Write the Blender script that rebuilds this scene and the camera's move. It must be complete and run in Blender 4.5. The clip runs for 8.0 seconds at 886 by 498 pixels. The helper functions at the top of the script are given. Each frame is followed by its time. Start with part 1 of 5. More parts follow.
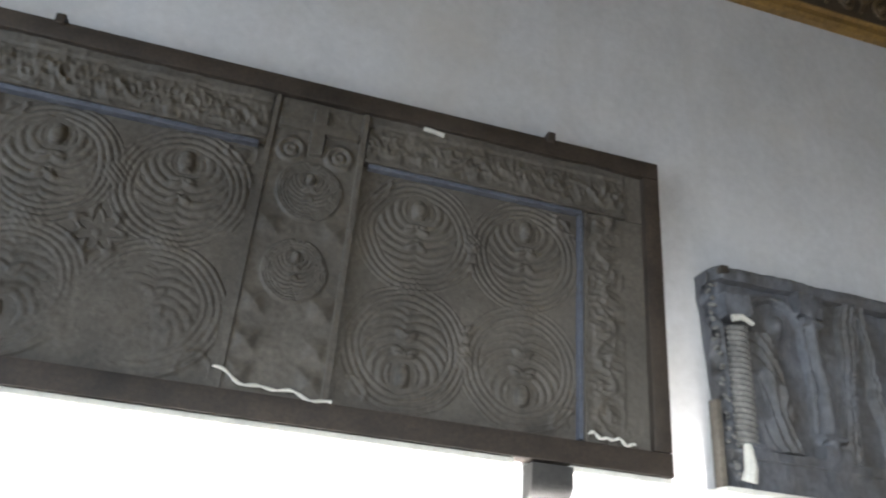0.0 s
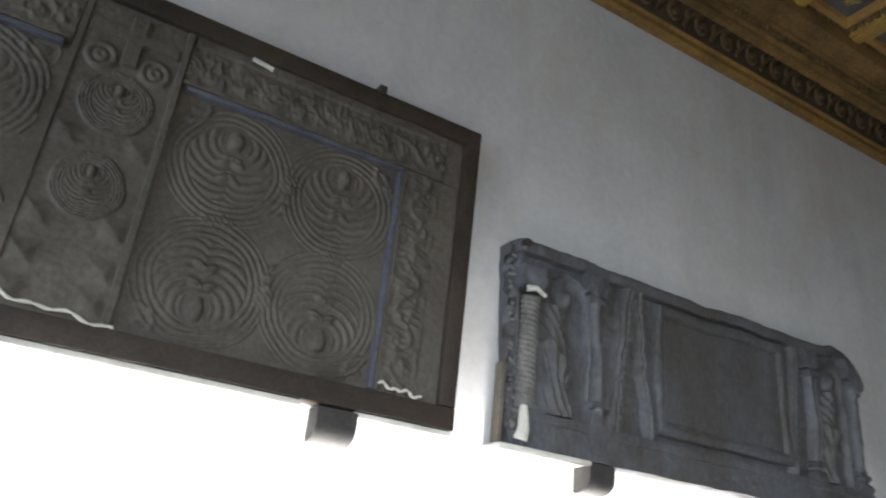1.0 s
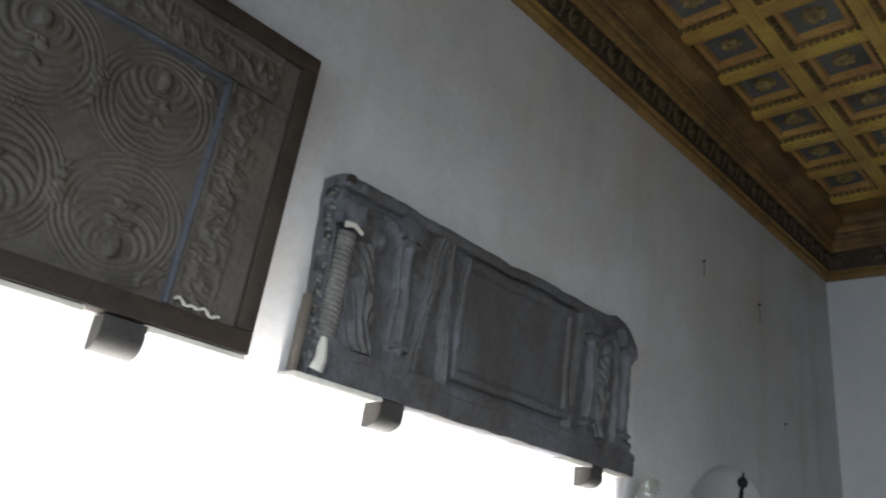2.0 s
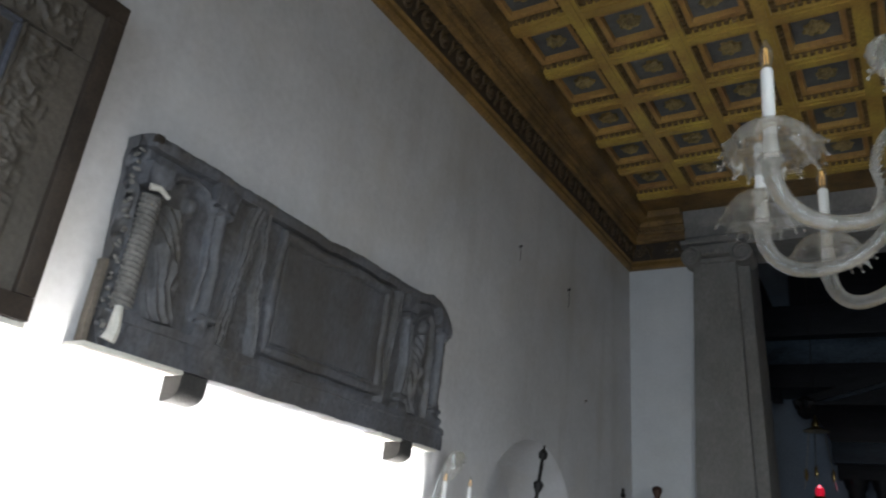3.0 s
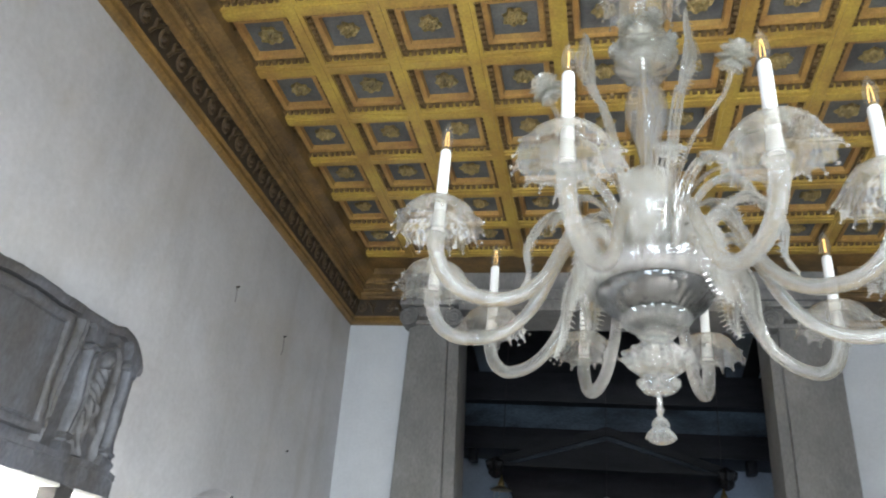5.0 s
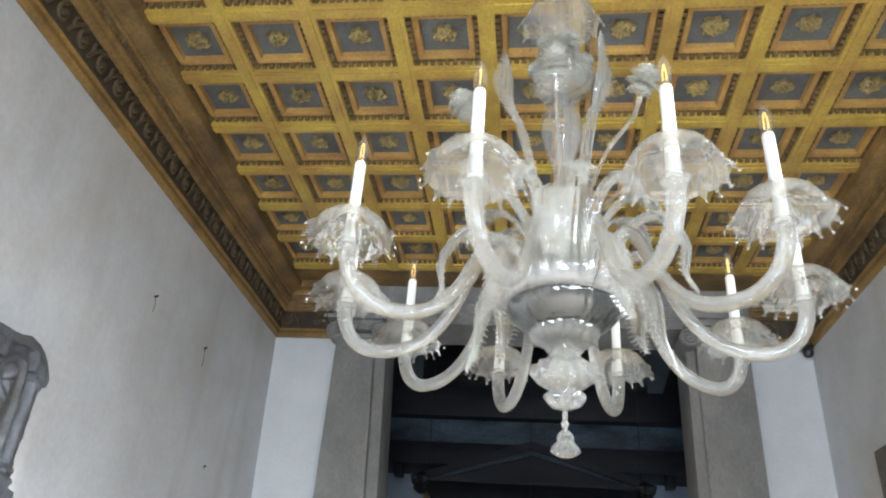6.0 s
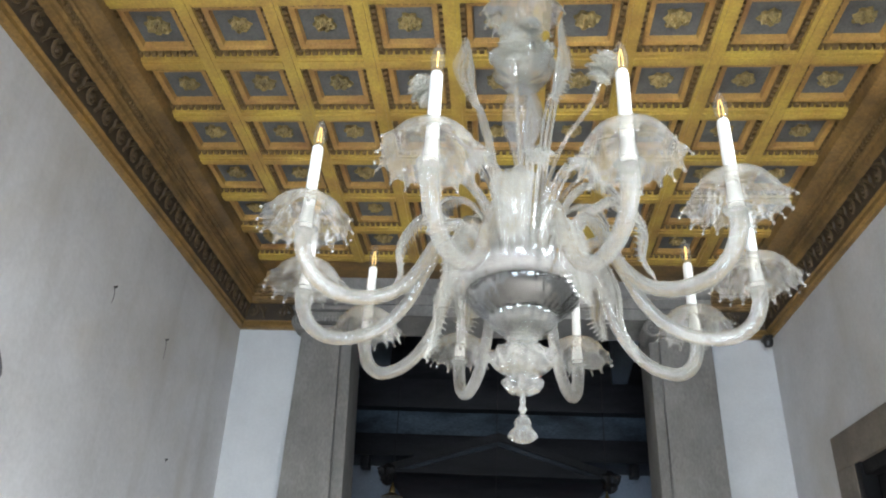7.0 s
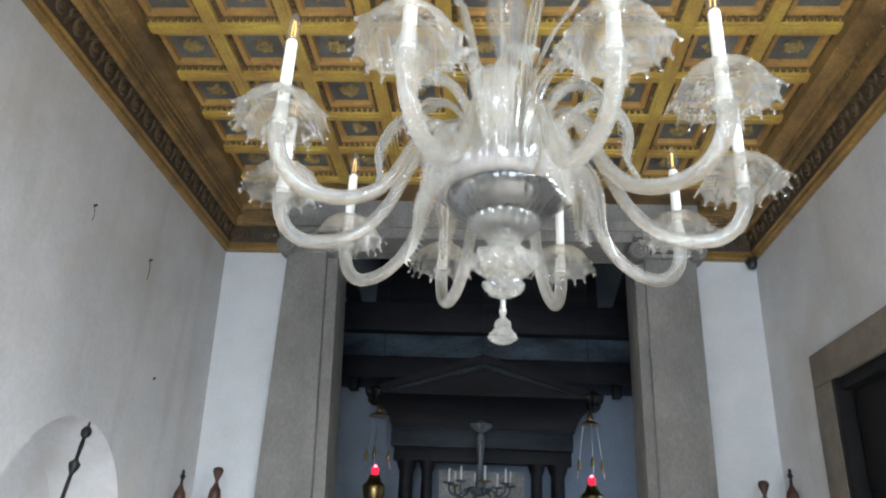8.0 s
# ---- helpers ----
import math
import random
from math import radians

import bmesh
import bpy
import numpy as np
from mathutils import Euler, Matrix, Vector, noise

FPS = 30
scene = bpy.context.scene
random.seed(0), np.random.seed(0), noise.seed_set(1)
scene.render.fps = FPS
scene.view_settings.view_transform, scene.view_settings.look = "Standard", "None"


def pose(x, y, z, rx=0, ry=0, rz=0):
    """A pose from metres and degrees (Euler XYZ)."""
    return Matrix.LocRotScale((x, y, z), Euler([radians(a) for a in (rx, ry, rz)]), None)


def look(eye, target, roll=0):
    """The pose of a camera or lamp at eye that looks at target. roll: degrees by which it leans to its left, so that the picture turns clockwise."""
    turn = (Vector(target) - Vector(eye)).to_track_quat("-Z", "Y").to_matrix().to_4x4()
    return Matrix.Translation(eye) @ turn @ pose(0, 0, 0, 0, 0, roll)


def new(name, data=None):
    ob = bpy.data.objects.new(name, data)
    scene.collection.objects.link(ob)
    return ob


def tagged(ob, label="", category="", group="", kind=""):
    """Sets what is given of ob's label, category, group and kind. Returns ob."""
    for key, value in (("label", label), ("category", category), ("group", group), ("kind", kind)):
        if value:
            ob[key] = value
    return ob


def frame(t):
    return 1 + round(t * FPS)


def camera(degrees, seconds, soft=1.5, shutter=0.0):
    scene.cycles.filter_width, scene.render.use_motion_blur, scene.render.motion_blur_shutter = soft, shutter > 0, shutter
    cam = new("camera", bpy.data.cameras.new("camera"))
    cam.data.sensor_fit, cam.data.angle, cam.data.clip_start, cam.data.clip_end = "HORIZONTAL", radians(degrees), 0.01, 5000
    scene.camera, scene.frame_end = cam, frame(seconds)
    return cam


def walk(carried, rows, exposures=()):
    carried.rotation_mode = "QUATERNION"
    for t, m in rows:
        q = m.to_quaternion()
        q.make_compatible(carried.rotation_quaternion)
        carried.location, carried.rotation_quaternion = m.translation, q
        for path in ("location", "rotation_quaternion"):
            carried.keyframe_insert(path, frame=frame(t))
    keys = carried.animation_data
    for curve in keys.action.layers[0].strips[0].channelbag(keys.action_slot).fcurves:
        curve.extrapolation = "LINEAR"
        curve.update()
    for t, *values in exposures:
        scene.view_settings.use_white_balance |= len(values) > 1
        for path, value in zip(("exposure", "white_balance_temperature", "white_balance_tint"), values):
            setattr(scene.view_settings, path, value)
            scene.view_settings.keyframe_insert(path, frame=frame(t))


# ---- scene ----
cam = camera(61.5, 8.0, soft=2.0, shutter=0.3)

PATH = [
    (0, (-0.291, 0.003, 1.753), (-2.037, 0.435, 2.628), 5.1),
    (0.5, (-0.287, 0.04, 1.741), (-1.965, 0.707, 2.6), 5.3),
    (1, (-0.263, 0.076, 1.733), (-1.877, 0.933, 2.545), 6.5),
    (1.5, (-0.246, 0.099, 1.724), (-1.762, 1.156, 2.488), 8.7),
    (3, (-0.179, 0.183, 1.713), (-1.227, 1.719, 2.45), 7.0),
    (3.5, (-0.139, 0.207, 1.713), (-1.004, 1.829, 2.501), 6.1),
    (4, (-0.111, 0.232, 1.723), (-0.793, 1.917, 2.558), 6.3),
    (4.5, (-0.071, 0.237, 1.725), (-0.614, 1.946, 2.61), 5.9),
    (5, (-0.021, 0.234, 1.728), (-0.441, 1.958, 2.65), 5.8),
    (6.5, (0.049, 0.253, 1.729), (-0.152, 1.986, 2.706), 3.7),
    (7, (0.062, 0.266, 1.719), (-0.106, 2.013, 2.678), 3.3),
    (7.5, (0.075, 0.299, 1.702), (-0.066, 2.085, 2.592), 3.2),
    (8, (0.081, 0.335, 1.676), (-0.054, 2.167, 2.468), 2.8),
]
walk(cam, [(t, look(eye, target, roll)) for t, eye, target, roll in PATH],
     [(0.0, -0.55), (0.5, -0.7), (1.0, -0.9), (1.6, -1.2), (3.0, -1.25), (3.5, -0.7), (4.0, -0.2), (4.5, 0.1), (5.0, 0.3), (6.5, 0.5), (8.0, 0.45)])

# ---- light ----
world = bpy.data.worlds.new("world")
scene.world = world
world.use_nodes = True
wn = world.node_tree
sky = wn.nodes.new("ShaderNodeTexSky")
sky.sky_type = 'NISHITA'
sky.sun_disc = False
sky.sun_elevation = radians(40)
sky.sun_rotation = radians(200)
wn.nodes["Background"].inputs["Strength"].default_value = 0.1
wn.links.new(sky.outputs["Color"], wn.nodes["Background"].inputs["Color"])


def area(name, eye, target, sx, sy, watts, colour, spread=180):
    lamp = bpy.data.lights.new(name, 'AREA')
    lamp.shape, lamp.size, lamp.size_y = 'RECTANGLE', sx, sy
    lamp.energy, lamp.color, lamp.spread = watts, colour, radians(spread)
    ob = new(name, lamp)
    ob.matrix_world = look(eye, target)
    return ob


# daylight in the openings behind and beside the hall, inferred out of view
area("daylight_back_window", (0.1, -3.92, 2.3), (0.1, 0, 2.5), 2.6, 2.6, 235, (0.69, 0.84, 1.0))
area("daylight_side_window", (2.42, -0.75, 2.0), (0.3, 0.9, 0.0), 1.5, 2.4, 345, (0.85, 0.93, 1.0), 100)
# added faint blue fill lamp that brightens the chancel
area("chancel_fill", (2.22, 8.1, 2.4), (0, 8.6, 2.6), 0.9, 1.6, 4, (0.56, 0.75, 1.0))
# washing light from below the reliefs
washer = area("wall_washer", (0, 0, 0), (0, 0, 1), 0.04, 4.5, 110, (1.0, 0.98, 0.96), 20)
washer.matrix_world = pose(-2.24, 1.25, 1.35, 0, 166, 0)

# ---- materials ----


def material(name, colour, rough=0.6, metal=0.0, vary=0.25, scale=6.0, fine=60.0, bump=0.2, second=None,
             rand=0.0, stain=0.0, stain_col=(0.2, 0.17, 0.12), transmission=0.0, coat=0.0, bump_scale=None, stretch=None, streak=0.0):
    m = bpy.data.materials.new(name)
    m.use_nodes = True
    n, l = m.node_tree.nodes, m.node_tree.links
    b = n["Principled BSDF"]
    tc = n.new("ShaderNodeTexCoord")
    src = tc.outputs["Object"]
    if stretch:
        mp = n.new("ShaderNodeMapping")
        mp.inputs["Scale"].default_value = stretch
        l.new(src, mp.inputs["Vector"])
        src = mp.outputs["Vector"]
    big, small = n.new("ShaderNodeTexNoise"), n.new("ShaderNodeTexNoise")
    for tex, sc, det in ((big, scale, 6), (small, fine, 4)):
        tex.inputs["Scale"].default_value = sc
        tex.inputs["Detail"].default_value = det
        tex.inputs["Roughness"].default_value = 0.62
        l.new(src, tex.inputs["Vector"])
    ramp = n.new("ShaderNodeValToRGB")
    c2 = second or tuple(c * (1 - vary) for c in colour)
    c1 = tuple(min(1, c * (1 + vary * 0.5)) for c in colour)
    ramp.color_ramp.elements[0].position, ramp.color_ramp.elements[1].position = 0.3, 0.7
    ramp.color_ramp.elements[0].color, ramp.color_ramp.elements[1].color = (*c2, 1), (*c1, 1)
    l.new(big.outputs["Fac"], ramp.inputs["Fac"])
    mix = n.new("ShaderNodeMix")
    mix.data_type, mix.blend_type = 'RGBA', 'OVERLAY'
    mix.inputs[0].default_value = min(1.0, vary * 1.6)
    l.new(ramp.outputs["Color"], mix.inputs[6])
    l.new(small.outputs["Fac"], mix.inputs[7])
    out = mix.outputs[2]
    if rand:
        info, hsv, mr = n.new("ShaderNodeObjectInfo"), n.new("ShaderNodeHueSaturation"), n.new("ShaderNodeMapRange")
        mr.inputs["To Min"].default_value, mr.inputs["To Max"].default_value = 1 - rand, 1 + rand
        l.new(info.outputs["Random"], mr.inputs["Value"])
        l.new(mr.outputs["Result"], hsv.inputs["Value"])
        l.new(out, hsv.inputs["Color"])
        out = hsv.outputs["Color"]
    if stain:
        st, sr, sm = n.new("ShaderNodeTexNoise"), n.new("ShaderNodeValToRGB"), n.new("ShaderNodeMix")
        st.inputs["Scale"].default_value, st.inputs["Detail"].default_value = 1.3, 7
        l.new(src, st.inputs["Vector"])
        sr.color_ramp.elements[0].position, sr.color_ramp.elements[1].position = 0.52, 0.78
        sr.color_ramp.elements[1].color = (stain, stain, stain, 1)
        l.new(st.outputs["Fac"], sr.inputs["Fac"])
        sm.data_type = 'RGBA'
        sm.inputs[7].default_value = (*stain_col, 1)
        l.new(sr.outputs["Color"], sm.inputs[0])
        l.new(out, sm.inputs[6])
        out = sm.outputs[2]
    if streak:
        mp2, st, sr, sm = (n.new(k) for k in ("ShaderNodeMapping", "ShaderNodeTexNoise", "ShaderNodeValToRGB", "ShaderNodeMix"))
        mp2.inputs["Scale"].default_value = (1.0, 2.6, 0.35)
        st.inputs["Scale"].default_value, st.inputs["Detail"].default_value = 1.5, 8
        l.new(tc.outputs["Object"], mp2.inputs["Vector"])
        l.new(mp2.outputs["Vector"], st.inputs["Vector"])
        sr.color_ramp.elements[0].position, sr.color_ramp.elements[1].position = 0.55, 0.72
        sr.color_ramp.elements[1].color = (streak, streak, streak, 1)
        l.new(st.outputs["Fac"], sr.inputs["Fac"])
        sm.data_type = 'RGBA'
        sm.inputs[7].default_value = (0.36, 0.34, 0.31, 1)
        l.new(sr.outputs["Color"], sm.inputs[0])
        l.new(out, sm.inputs[6])
        out = sm.outputs[2]
    l.new(out, b.inputs["Base Color"])
    b.inputs["Metallic"].default_value = metal
    b.inputs["Transmission Weight"].default_value = transmission
    b.inputs["Coat Weight"].default_value = coat
    rr = n.new("ShaderNodeMapRange")
    rr.inputs["To Min"].default_value, rr.inputs["To Max"].default_value = max(0.02, rough - 0.12), min(1, rough + 0.12)
    l.new(small.outputs["Fac"], rr.inputs["Value"])
    l.new(rr.outputs["Result"], b.inputs["Roughness"])
    if bump:
        add, bp = n.new("ShaderNodeMath"), n.new("ShaderNodeBump")
        add.operation = 'ADD'
        l.new(big.outputs["Fac"], add.inputs[0])
        l.new(small.outputs["Fac"], add.inputs[1])
        bp.inputs["Strength"].default_value, bp.inputs["Distance"].default_value = bump, bump_scale or 0.008
        l.new(add.outputs[0], bp.inputs["Height"])
        l.new(bp.outputs["Normal"], b.inputs["Normal"])
    return m


PLASTER = material("plaster", (0.575, 0.573, 0.582), 0.9, vary=0.12, scale=2.2, fine=30, bump=0.12, stain=0.6, stain_col=(0.46, 0.42, 0.36), streak=0.26)
# cool daylight on the end wall is mixed into this lighter plaster
PLASTER_DAYLIT = material("plaster_daylit", (0.66, 0.68, 0.70), 0.9, vary=0.1, scale=2.5, fine=40, bump=0.2, stain=0.25, stain_col=(0.5, 0.5, 0.5))
# the chancel's dim bluish light is put into this plaster's colour
PLASTER_DIMMED = material("plaster_dimmed", (0.33, 0.39, 0.47), 0.9, vary=0.15, scale=2.5, fine=40, bump=0.2)
FLOOR_STONE = material("floor_stone", (0.46, 0.41, 0.36), 0.5, vary=0.3, scale=3, fine=45, rand=0.12)
STONE = material("grey_stone", (0.235, 0.224, 0.212), 0.8, vary=0.28, scale=4, fine=50, bump=0.15, stain=0.6, stain_col=(0.33, 0.325, 0.32), stretch=(1, 1, 0.5))
STONE_WARM = material("warm_stone", (0.175, 0.148, 0.118), 0.8, vary=0.3, scale=5, fine=70, bump=0.35, stain=0.5, stain_col=(0.13, 0.115, 0.10))
MARBLE = material("weathered_marble", (0.102, 0.088, 0.073), 0.62, vary=0.4, scale=4.5, fine=55, bump=0.3, stain=0.6, stain_col=(0.125, 0.113, 0.098), bump_scale=0.004)
MARBLE_BLUE = material("blue_grey_marble", (0.098, 0.102, 0.116), 0.52, vary=0.42, scale=5, fine=50, bump=0.16, second=(0.066, 0.058, 0.050), stain=0.7, stain_col=(0.070, 0.060, 0.050), bump_scale=0.003, stretch=(1.2, 1.2, 0.6))
# blue skylight on the relief's recess edges, put into the marble colour
MARBLE_EDGE = material("skylit_ledge", (0.105, 0.112, 0.138), 0.6, vary=0.35, scale=9, fine=60, bump=0.25)
# worn marble paled to carry the light on the slab's broken end
COLONETTE = material("lit_worn_marble", (0.20, 0.19, 0.175), 0.7, vary=0.45, scale=16, fine=90, bump=0.3)
MORTAR = material("pale_mortar", (0.72, 0.69, 0.62), 0.9, vary=0.2, scale=12, fine=90, bump=0.4)
IRON_FRAME = material("brown_frame", (0.043, 0.031, 0.023), 0.65, vary=0.55, scale=7, fine=80, bump=0.2, stain=0.5, stain_col=(0.085, 0.066, 0.050))
CORBEL = material("dark_corbel", (0.045, 0.042, 0.039), 0.8, vary=0.3, scale=14, fine=90, bump=0.35)
OCHRE = material("ochre_beam", (0.50, 0.365, 0.068), 0.38, vary=0.35, scale=3.2, fine=70, bump=0.15, second=(0.38, 0.215, 0.058), stain=0.8, stain_col=(0.27, 0.135, 0.042))
ORANGE = material("orange_frame", (0.46, 0.28, 0.075), 0.42, vary=0.35, scale=4, fine=70, bump=0.15, second=(0.33, 0.165, 0.060))
BLUE_FIELD = material("grey_blue_field", (0.148, 0.150, 0.146), 0.7, vary=0.35, scale=4, fine=60, bump=0.15, stain=0.7, stain_col=(0.055, 0.055, 0.062))
GILT = material("old_gilding", (0.42, 0.31, 0.12), 0.5, 0.25, vary=0.45, scale=10, fine=90, bump=0.2, second=(0.20, 0.155, 0.07))
DENTIL = material("dark_dentil", (0.20, 0.125, 0.05), 0.6, vary=0.4, scale=20, fine=90)
WOOD_BROWN = material("brown_cornice_wood", (0.25, 0.145, 0.045), 0.45, vary=0.45, scale=3, fine=50, bump=0.3, second=(0.080, 0.050, 0.020), stain=0.8, stain_col=(0.075, 0.045, 0.02))
WOOD_EDGE = material("ochre_cornice_edge", (0.27, 0.155, 0.04), 0.5, vary=0.45, scale=3, fine=50, bump=0.3, second=(0.13, 0.075, 0.025))
SCROLL = material("dark_scroll", (0.088, 0.058, 0.027), 0.5, 0.0, vary=0.4, scale=14, fine=80, bump=0.2)
SCROLL_BACK = material("frieze_ground", (0.05, 0.034, 0.02), 0.7, vary=0.4, scale=8, fine=70, bump=0.2)
DARK_WOOD = material("black_wood", (0.015, 0.015, 0.018), 0.5, vary=0.5, scale=4, fine=50, bump=0.25, stretch=(0.4, 1, 2))
DARK_BOARD = material("blue_black_board", (0.034, 0.044, 0.058), 0.5, vary=0.7, scale=2.2, fine=50, bump=0.2, stretch=(0.3, 1, 2))
DOOR_WOOD = material("door_wood", (0.008, 0.0075, 0.008), 0.6, vary=0.4, scale=5, fine=60, bump=0.2)
SILVERED = material("silvered_chain", (0.62, 0.60, 0.56), 0.3, 1.0, vary=0.2, scale=20, fine=90, bump=0.1)
BRASS = material("aged_brass", (0.42, 0.30, 0.12), 0.32, 1.0, vary=0.3, scale=14, fine=80, bump=0.1)
IRON = material("black_iron", (0.022, 0.02, 0.02), 0.5, 0.5, vary=0.3, scale=20, fine=90, bump=0.2)
RED_WOOD = material("red_brown_wood", (0.065, 0.028, 0.018), 0.45, vary=0.4, scale=14, fine=90)
SLEEVE = material("white_candle_sleeve", (0.86, 0.86, 0.84), 0.4, vary=0.04, scale=20, fine=90, bump=0.05)
PLASTIC_BLACK = material("black_plastic", (0.02, 0.02, 0.02), 0.3, vary=0.1, bump=0)
PICTURE = material("faded_picture", (0.34, 0.34, 0.33), 0.6, vary=0.5, scale=5, fine=30, bump=0.05, second=(0.2, 0.2, 0.21))
# bluish sheen on the loft board, painted as lighter patches
FASCIA = material("sheen_painted_board", (0.070, 0.098, 0.130), 0.5, vary=0.6, scale=1.7, fine=40, bump=0.2, second=(0.004, 0.004, 0.006), stretch=(0.6, 1, 1.6))
CLOUD_GLASS = material("grey_blue_glass", (0.20, 0.22, 0.24), 0.2, vary=0.3, scale=12, fine=60, bump=0.1, transmission=0.3)


for m in (DARK_WOOD, DARK_BOARD, FASCIA, DOOR_WOOD):
    m.node_tree.nodes["Principled BSDF"].inputs["Specular IOR Level"].default_value = 0.22


def glass(name, tint, milk, rough, ior=1.2, quilt=0.0, shine=1.5, thin=False):
    """Thin blown glass: a clear body with a faint milky veil, and a polished skin."""
    m = bpy.data.materials.new(name)
    m.use_nodes = True
    n, l = m.node_tree.nodes, m.node_tree.links
    b = n["Principled BSDF"]
    b.inputs["Base Color"].default_value = (*tint, 1)
    b.inputs["Roughness"].default_value = rough
    b.inputs["IOR"].default_value = ior
    b.inputs["Transmission Weight"].default_value = 1.0
    clear = n.new("ShaderNodeBsdfTransparent")
    clear.inputs["Color"].default_value = (*tint, 1)
    dif, trl, mx, mo, gl, fr, out = (n.new(k) for k in ("ShaderNodeBsdfDiffuse", "ShaderNodeBsdfTranslucent", "ShaderNodeMixShader", "ShaderNodeMixShader",
                                                       "ShaderNodeBsdfGlossy", "ShaderNodeLayerWeight", "ShaderNodeMixShader"))
    dif.inputs["Color"].default_value = trl.inputs["Color"].default_value = (0.93, 0.92, 0.86, 1)
    mx.inputs["Fac"].default_value = 0.5
    l.new(dif.outputs[0], mx.inputs[1])
    l.new(trl.outputs[0], mx.inputs[2])
    mo.inputs["Fac"].default_value = milk
    gl.inputs["Roughness"].default_value = 0.05
    fr.inputs["Blend"].default_value = 0.5
    power, gain = n.new("ShaderNodeMath"), n.new("ShaderNodeMapRange")
    power.operation = 'POWER'
    power.inputs[1].default_value = 4.0
    gain.inputs["To Min"].default_value, gain.inputs["To Max"].default_value = ((shine - 1) / (shine + 1)) ** 2, 0.85
    l.new(fr.outputs["Facing"], power.inputs[0])
    l.new(power.outputs[0], gain.inputs["Value"])
    tc, tex, bp = (n.new(k) for k in ("ShaderNodeTexCoord", "ShaderNodeTexNoise", "ShaderNodeBump"))
    tex.inputs["Scale"].default_value, tex.inputs["Detail"].default_value = 40, 2
    l.new(tc.outputs["Object"], tex.inputs["Vector"])
    bp.inputs["Strength"].default_value, bp.inputs["Distance"].default_value = 0.1, 0.002
    l.new(tex.outputs["Fac"], bp.inputs["Height"])
    last = bp
    if quilt:
        vor, bq = n.new("ShaderNodeTexVoronoi"), n.new("ShaderNodeBump")
        vor.inputs["Scale"].default_value = quilt
        l.new(tc.outputs["Object"], vor.inputs["Vector"])
        bq.inputs["Strength"].default_value, bq.inputs["Distance"].default_value = 0.3, 0.006
        l.new(vor.outputs["Distance"], bq.inputs["Height"])
        l.new(bp.outputs["Normal"], bq.inputs["Normal"])
        last = bq
    for s in (b, dif, gl, fr):
        l.new(last.outputs["Normal"], s.inputs["Normal"])
    body = n.new("ShaderNodeMixShader")
    body.inputs["Fac"].default_value = 0.0 if thin else 0.6
    l.new(clear.outputs[0], body.inputs[1])
    l.new(b.outputs[0], body.inputs[2])
    l.new(body.outputs[0], mo.inputs[1])
    l.new(mx.outputs[0], mo.inputs[2])
    l.new(gain.outputs["Result"], out.inputs["Fac"])
    l.new(mo.outputs[0], out.inputs[1])
    l.new(gl.outputs[0], out.inputs[2])
    l.new(out.outputs[0], n["Material Output"].inputs["Surface"])
    return m


GLASS_ARM = glass("ribbed_arm_glass", (0.97, 0.965, 0.945), 0.11, 0.05, 1.25, 0, 1.6)
GLASS_THIN = glass("thin_blown_glass", (0.96, 0.96, 0.98), 0.19, 0.03, 1.03, 0, 1.8, True)
GLASS_FLOWER = glass("blossom_glass", (0.98, 0.98, 0.96), 0.22, 0.05, 1.15, 0, 1.6)
GLASS_KNOP = glass("frosted_knop_glass", (0.97, 0.97, 0.95), 0.10, 0.05, 1.3, 0, 1.6)
GLASS_CUP = glass("clear_cup_glass", (0.98, 0.975, 0.95), 0.14, 0.03, 1.35, 62, 1.75)
GLASS_LEAF = glass("leaf_glass", (0.97, 0.97, 0.96), 0.22, 0.04, 1.25, 0, 1.8)
GLASS_GADROON = glass("gadrooned_glass", (0.97, 0.97, 0.95), 0.13, 0.04, 1.25, 0, 2.0)
GLASS_GALLERY = glass("gallery_glass", (0.97, 0.97, 0.98), 0.11, 0.03, 1.03, 0, 1.9, True)
GLASS_BOWL = glass("bowl_glass", (0.30, 0.31, 0.31), 0.03, 0.08, 1.3, 60, 2.1)
BULB_GLASS = glass("bulb_glass", (0.99, 0.98, 0.96), 0.08, 0.02, 1.005, 0, 1.2, True)


def glow(name, colour, strength):
    m = bpy.data.materials.new(name)
    m.use_nodes = True
    b = m.node_tree.nodes["Principled BSDF"]
    b.inputs["Base Color"].default_value = (*colour, 1)
    b.inputs["Emission Color"].default_value = (*colour, 1)
    b.inputs["Emission Strength"].default_value = strength
    return m


RED_GLOW = glow("red_lamp_glow", (1.0, 0.012, 0.05), 1.0)
FLAME = glow("lamp_flame", (1.0, 0.20, 0.28), 4.0)
FILAMENT = glow("amber_filament", (1.0, 0.58, 0.16), 0.75)

# ---- building helpers ----


def mesh_of(bm, name, mats, smooth=True):
    bmesh.ops.recalc_face_normals(bm, faces=bm.faces[:])
    me = bpy.data.meshes.new(name)
    bm.to_mesh(me)
    bm.free()
    for m in (mats if isinstance(mats, (list, tuple)) else [mats]):
        me.materials.append(m)
    if smooth:
        me.polygons.foreach_set("use_smooth", [True] * len(me.polygons))
        me.set_sharp_from_angle(angle=radians(38))
    return me


def part(name, bm, mats, parent=None, label="", m=None, smooth=True):
    me = bm if isinstance(bm, bpy.types.Mesh) else mesh_of(bm, name, mats, smooth)
    ob = new(name, me)
    ob.parent = parent
    if m is not None:
        ob.matrix_basis = m
    return tagged(ob, label)


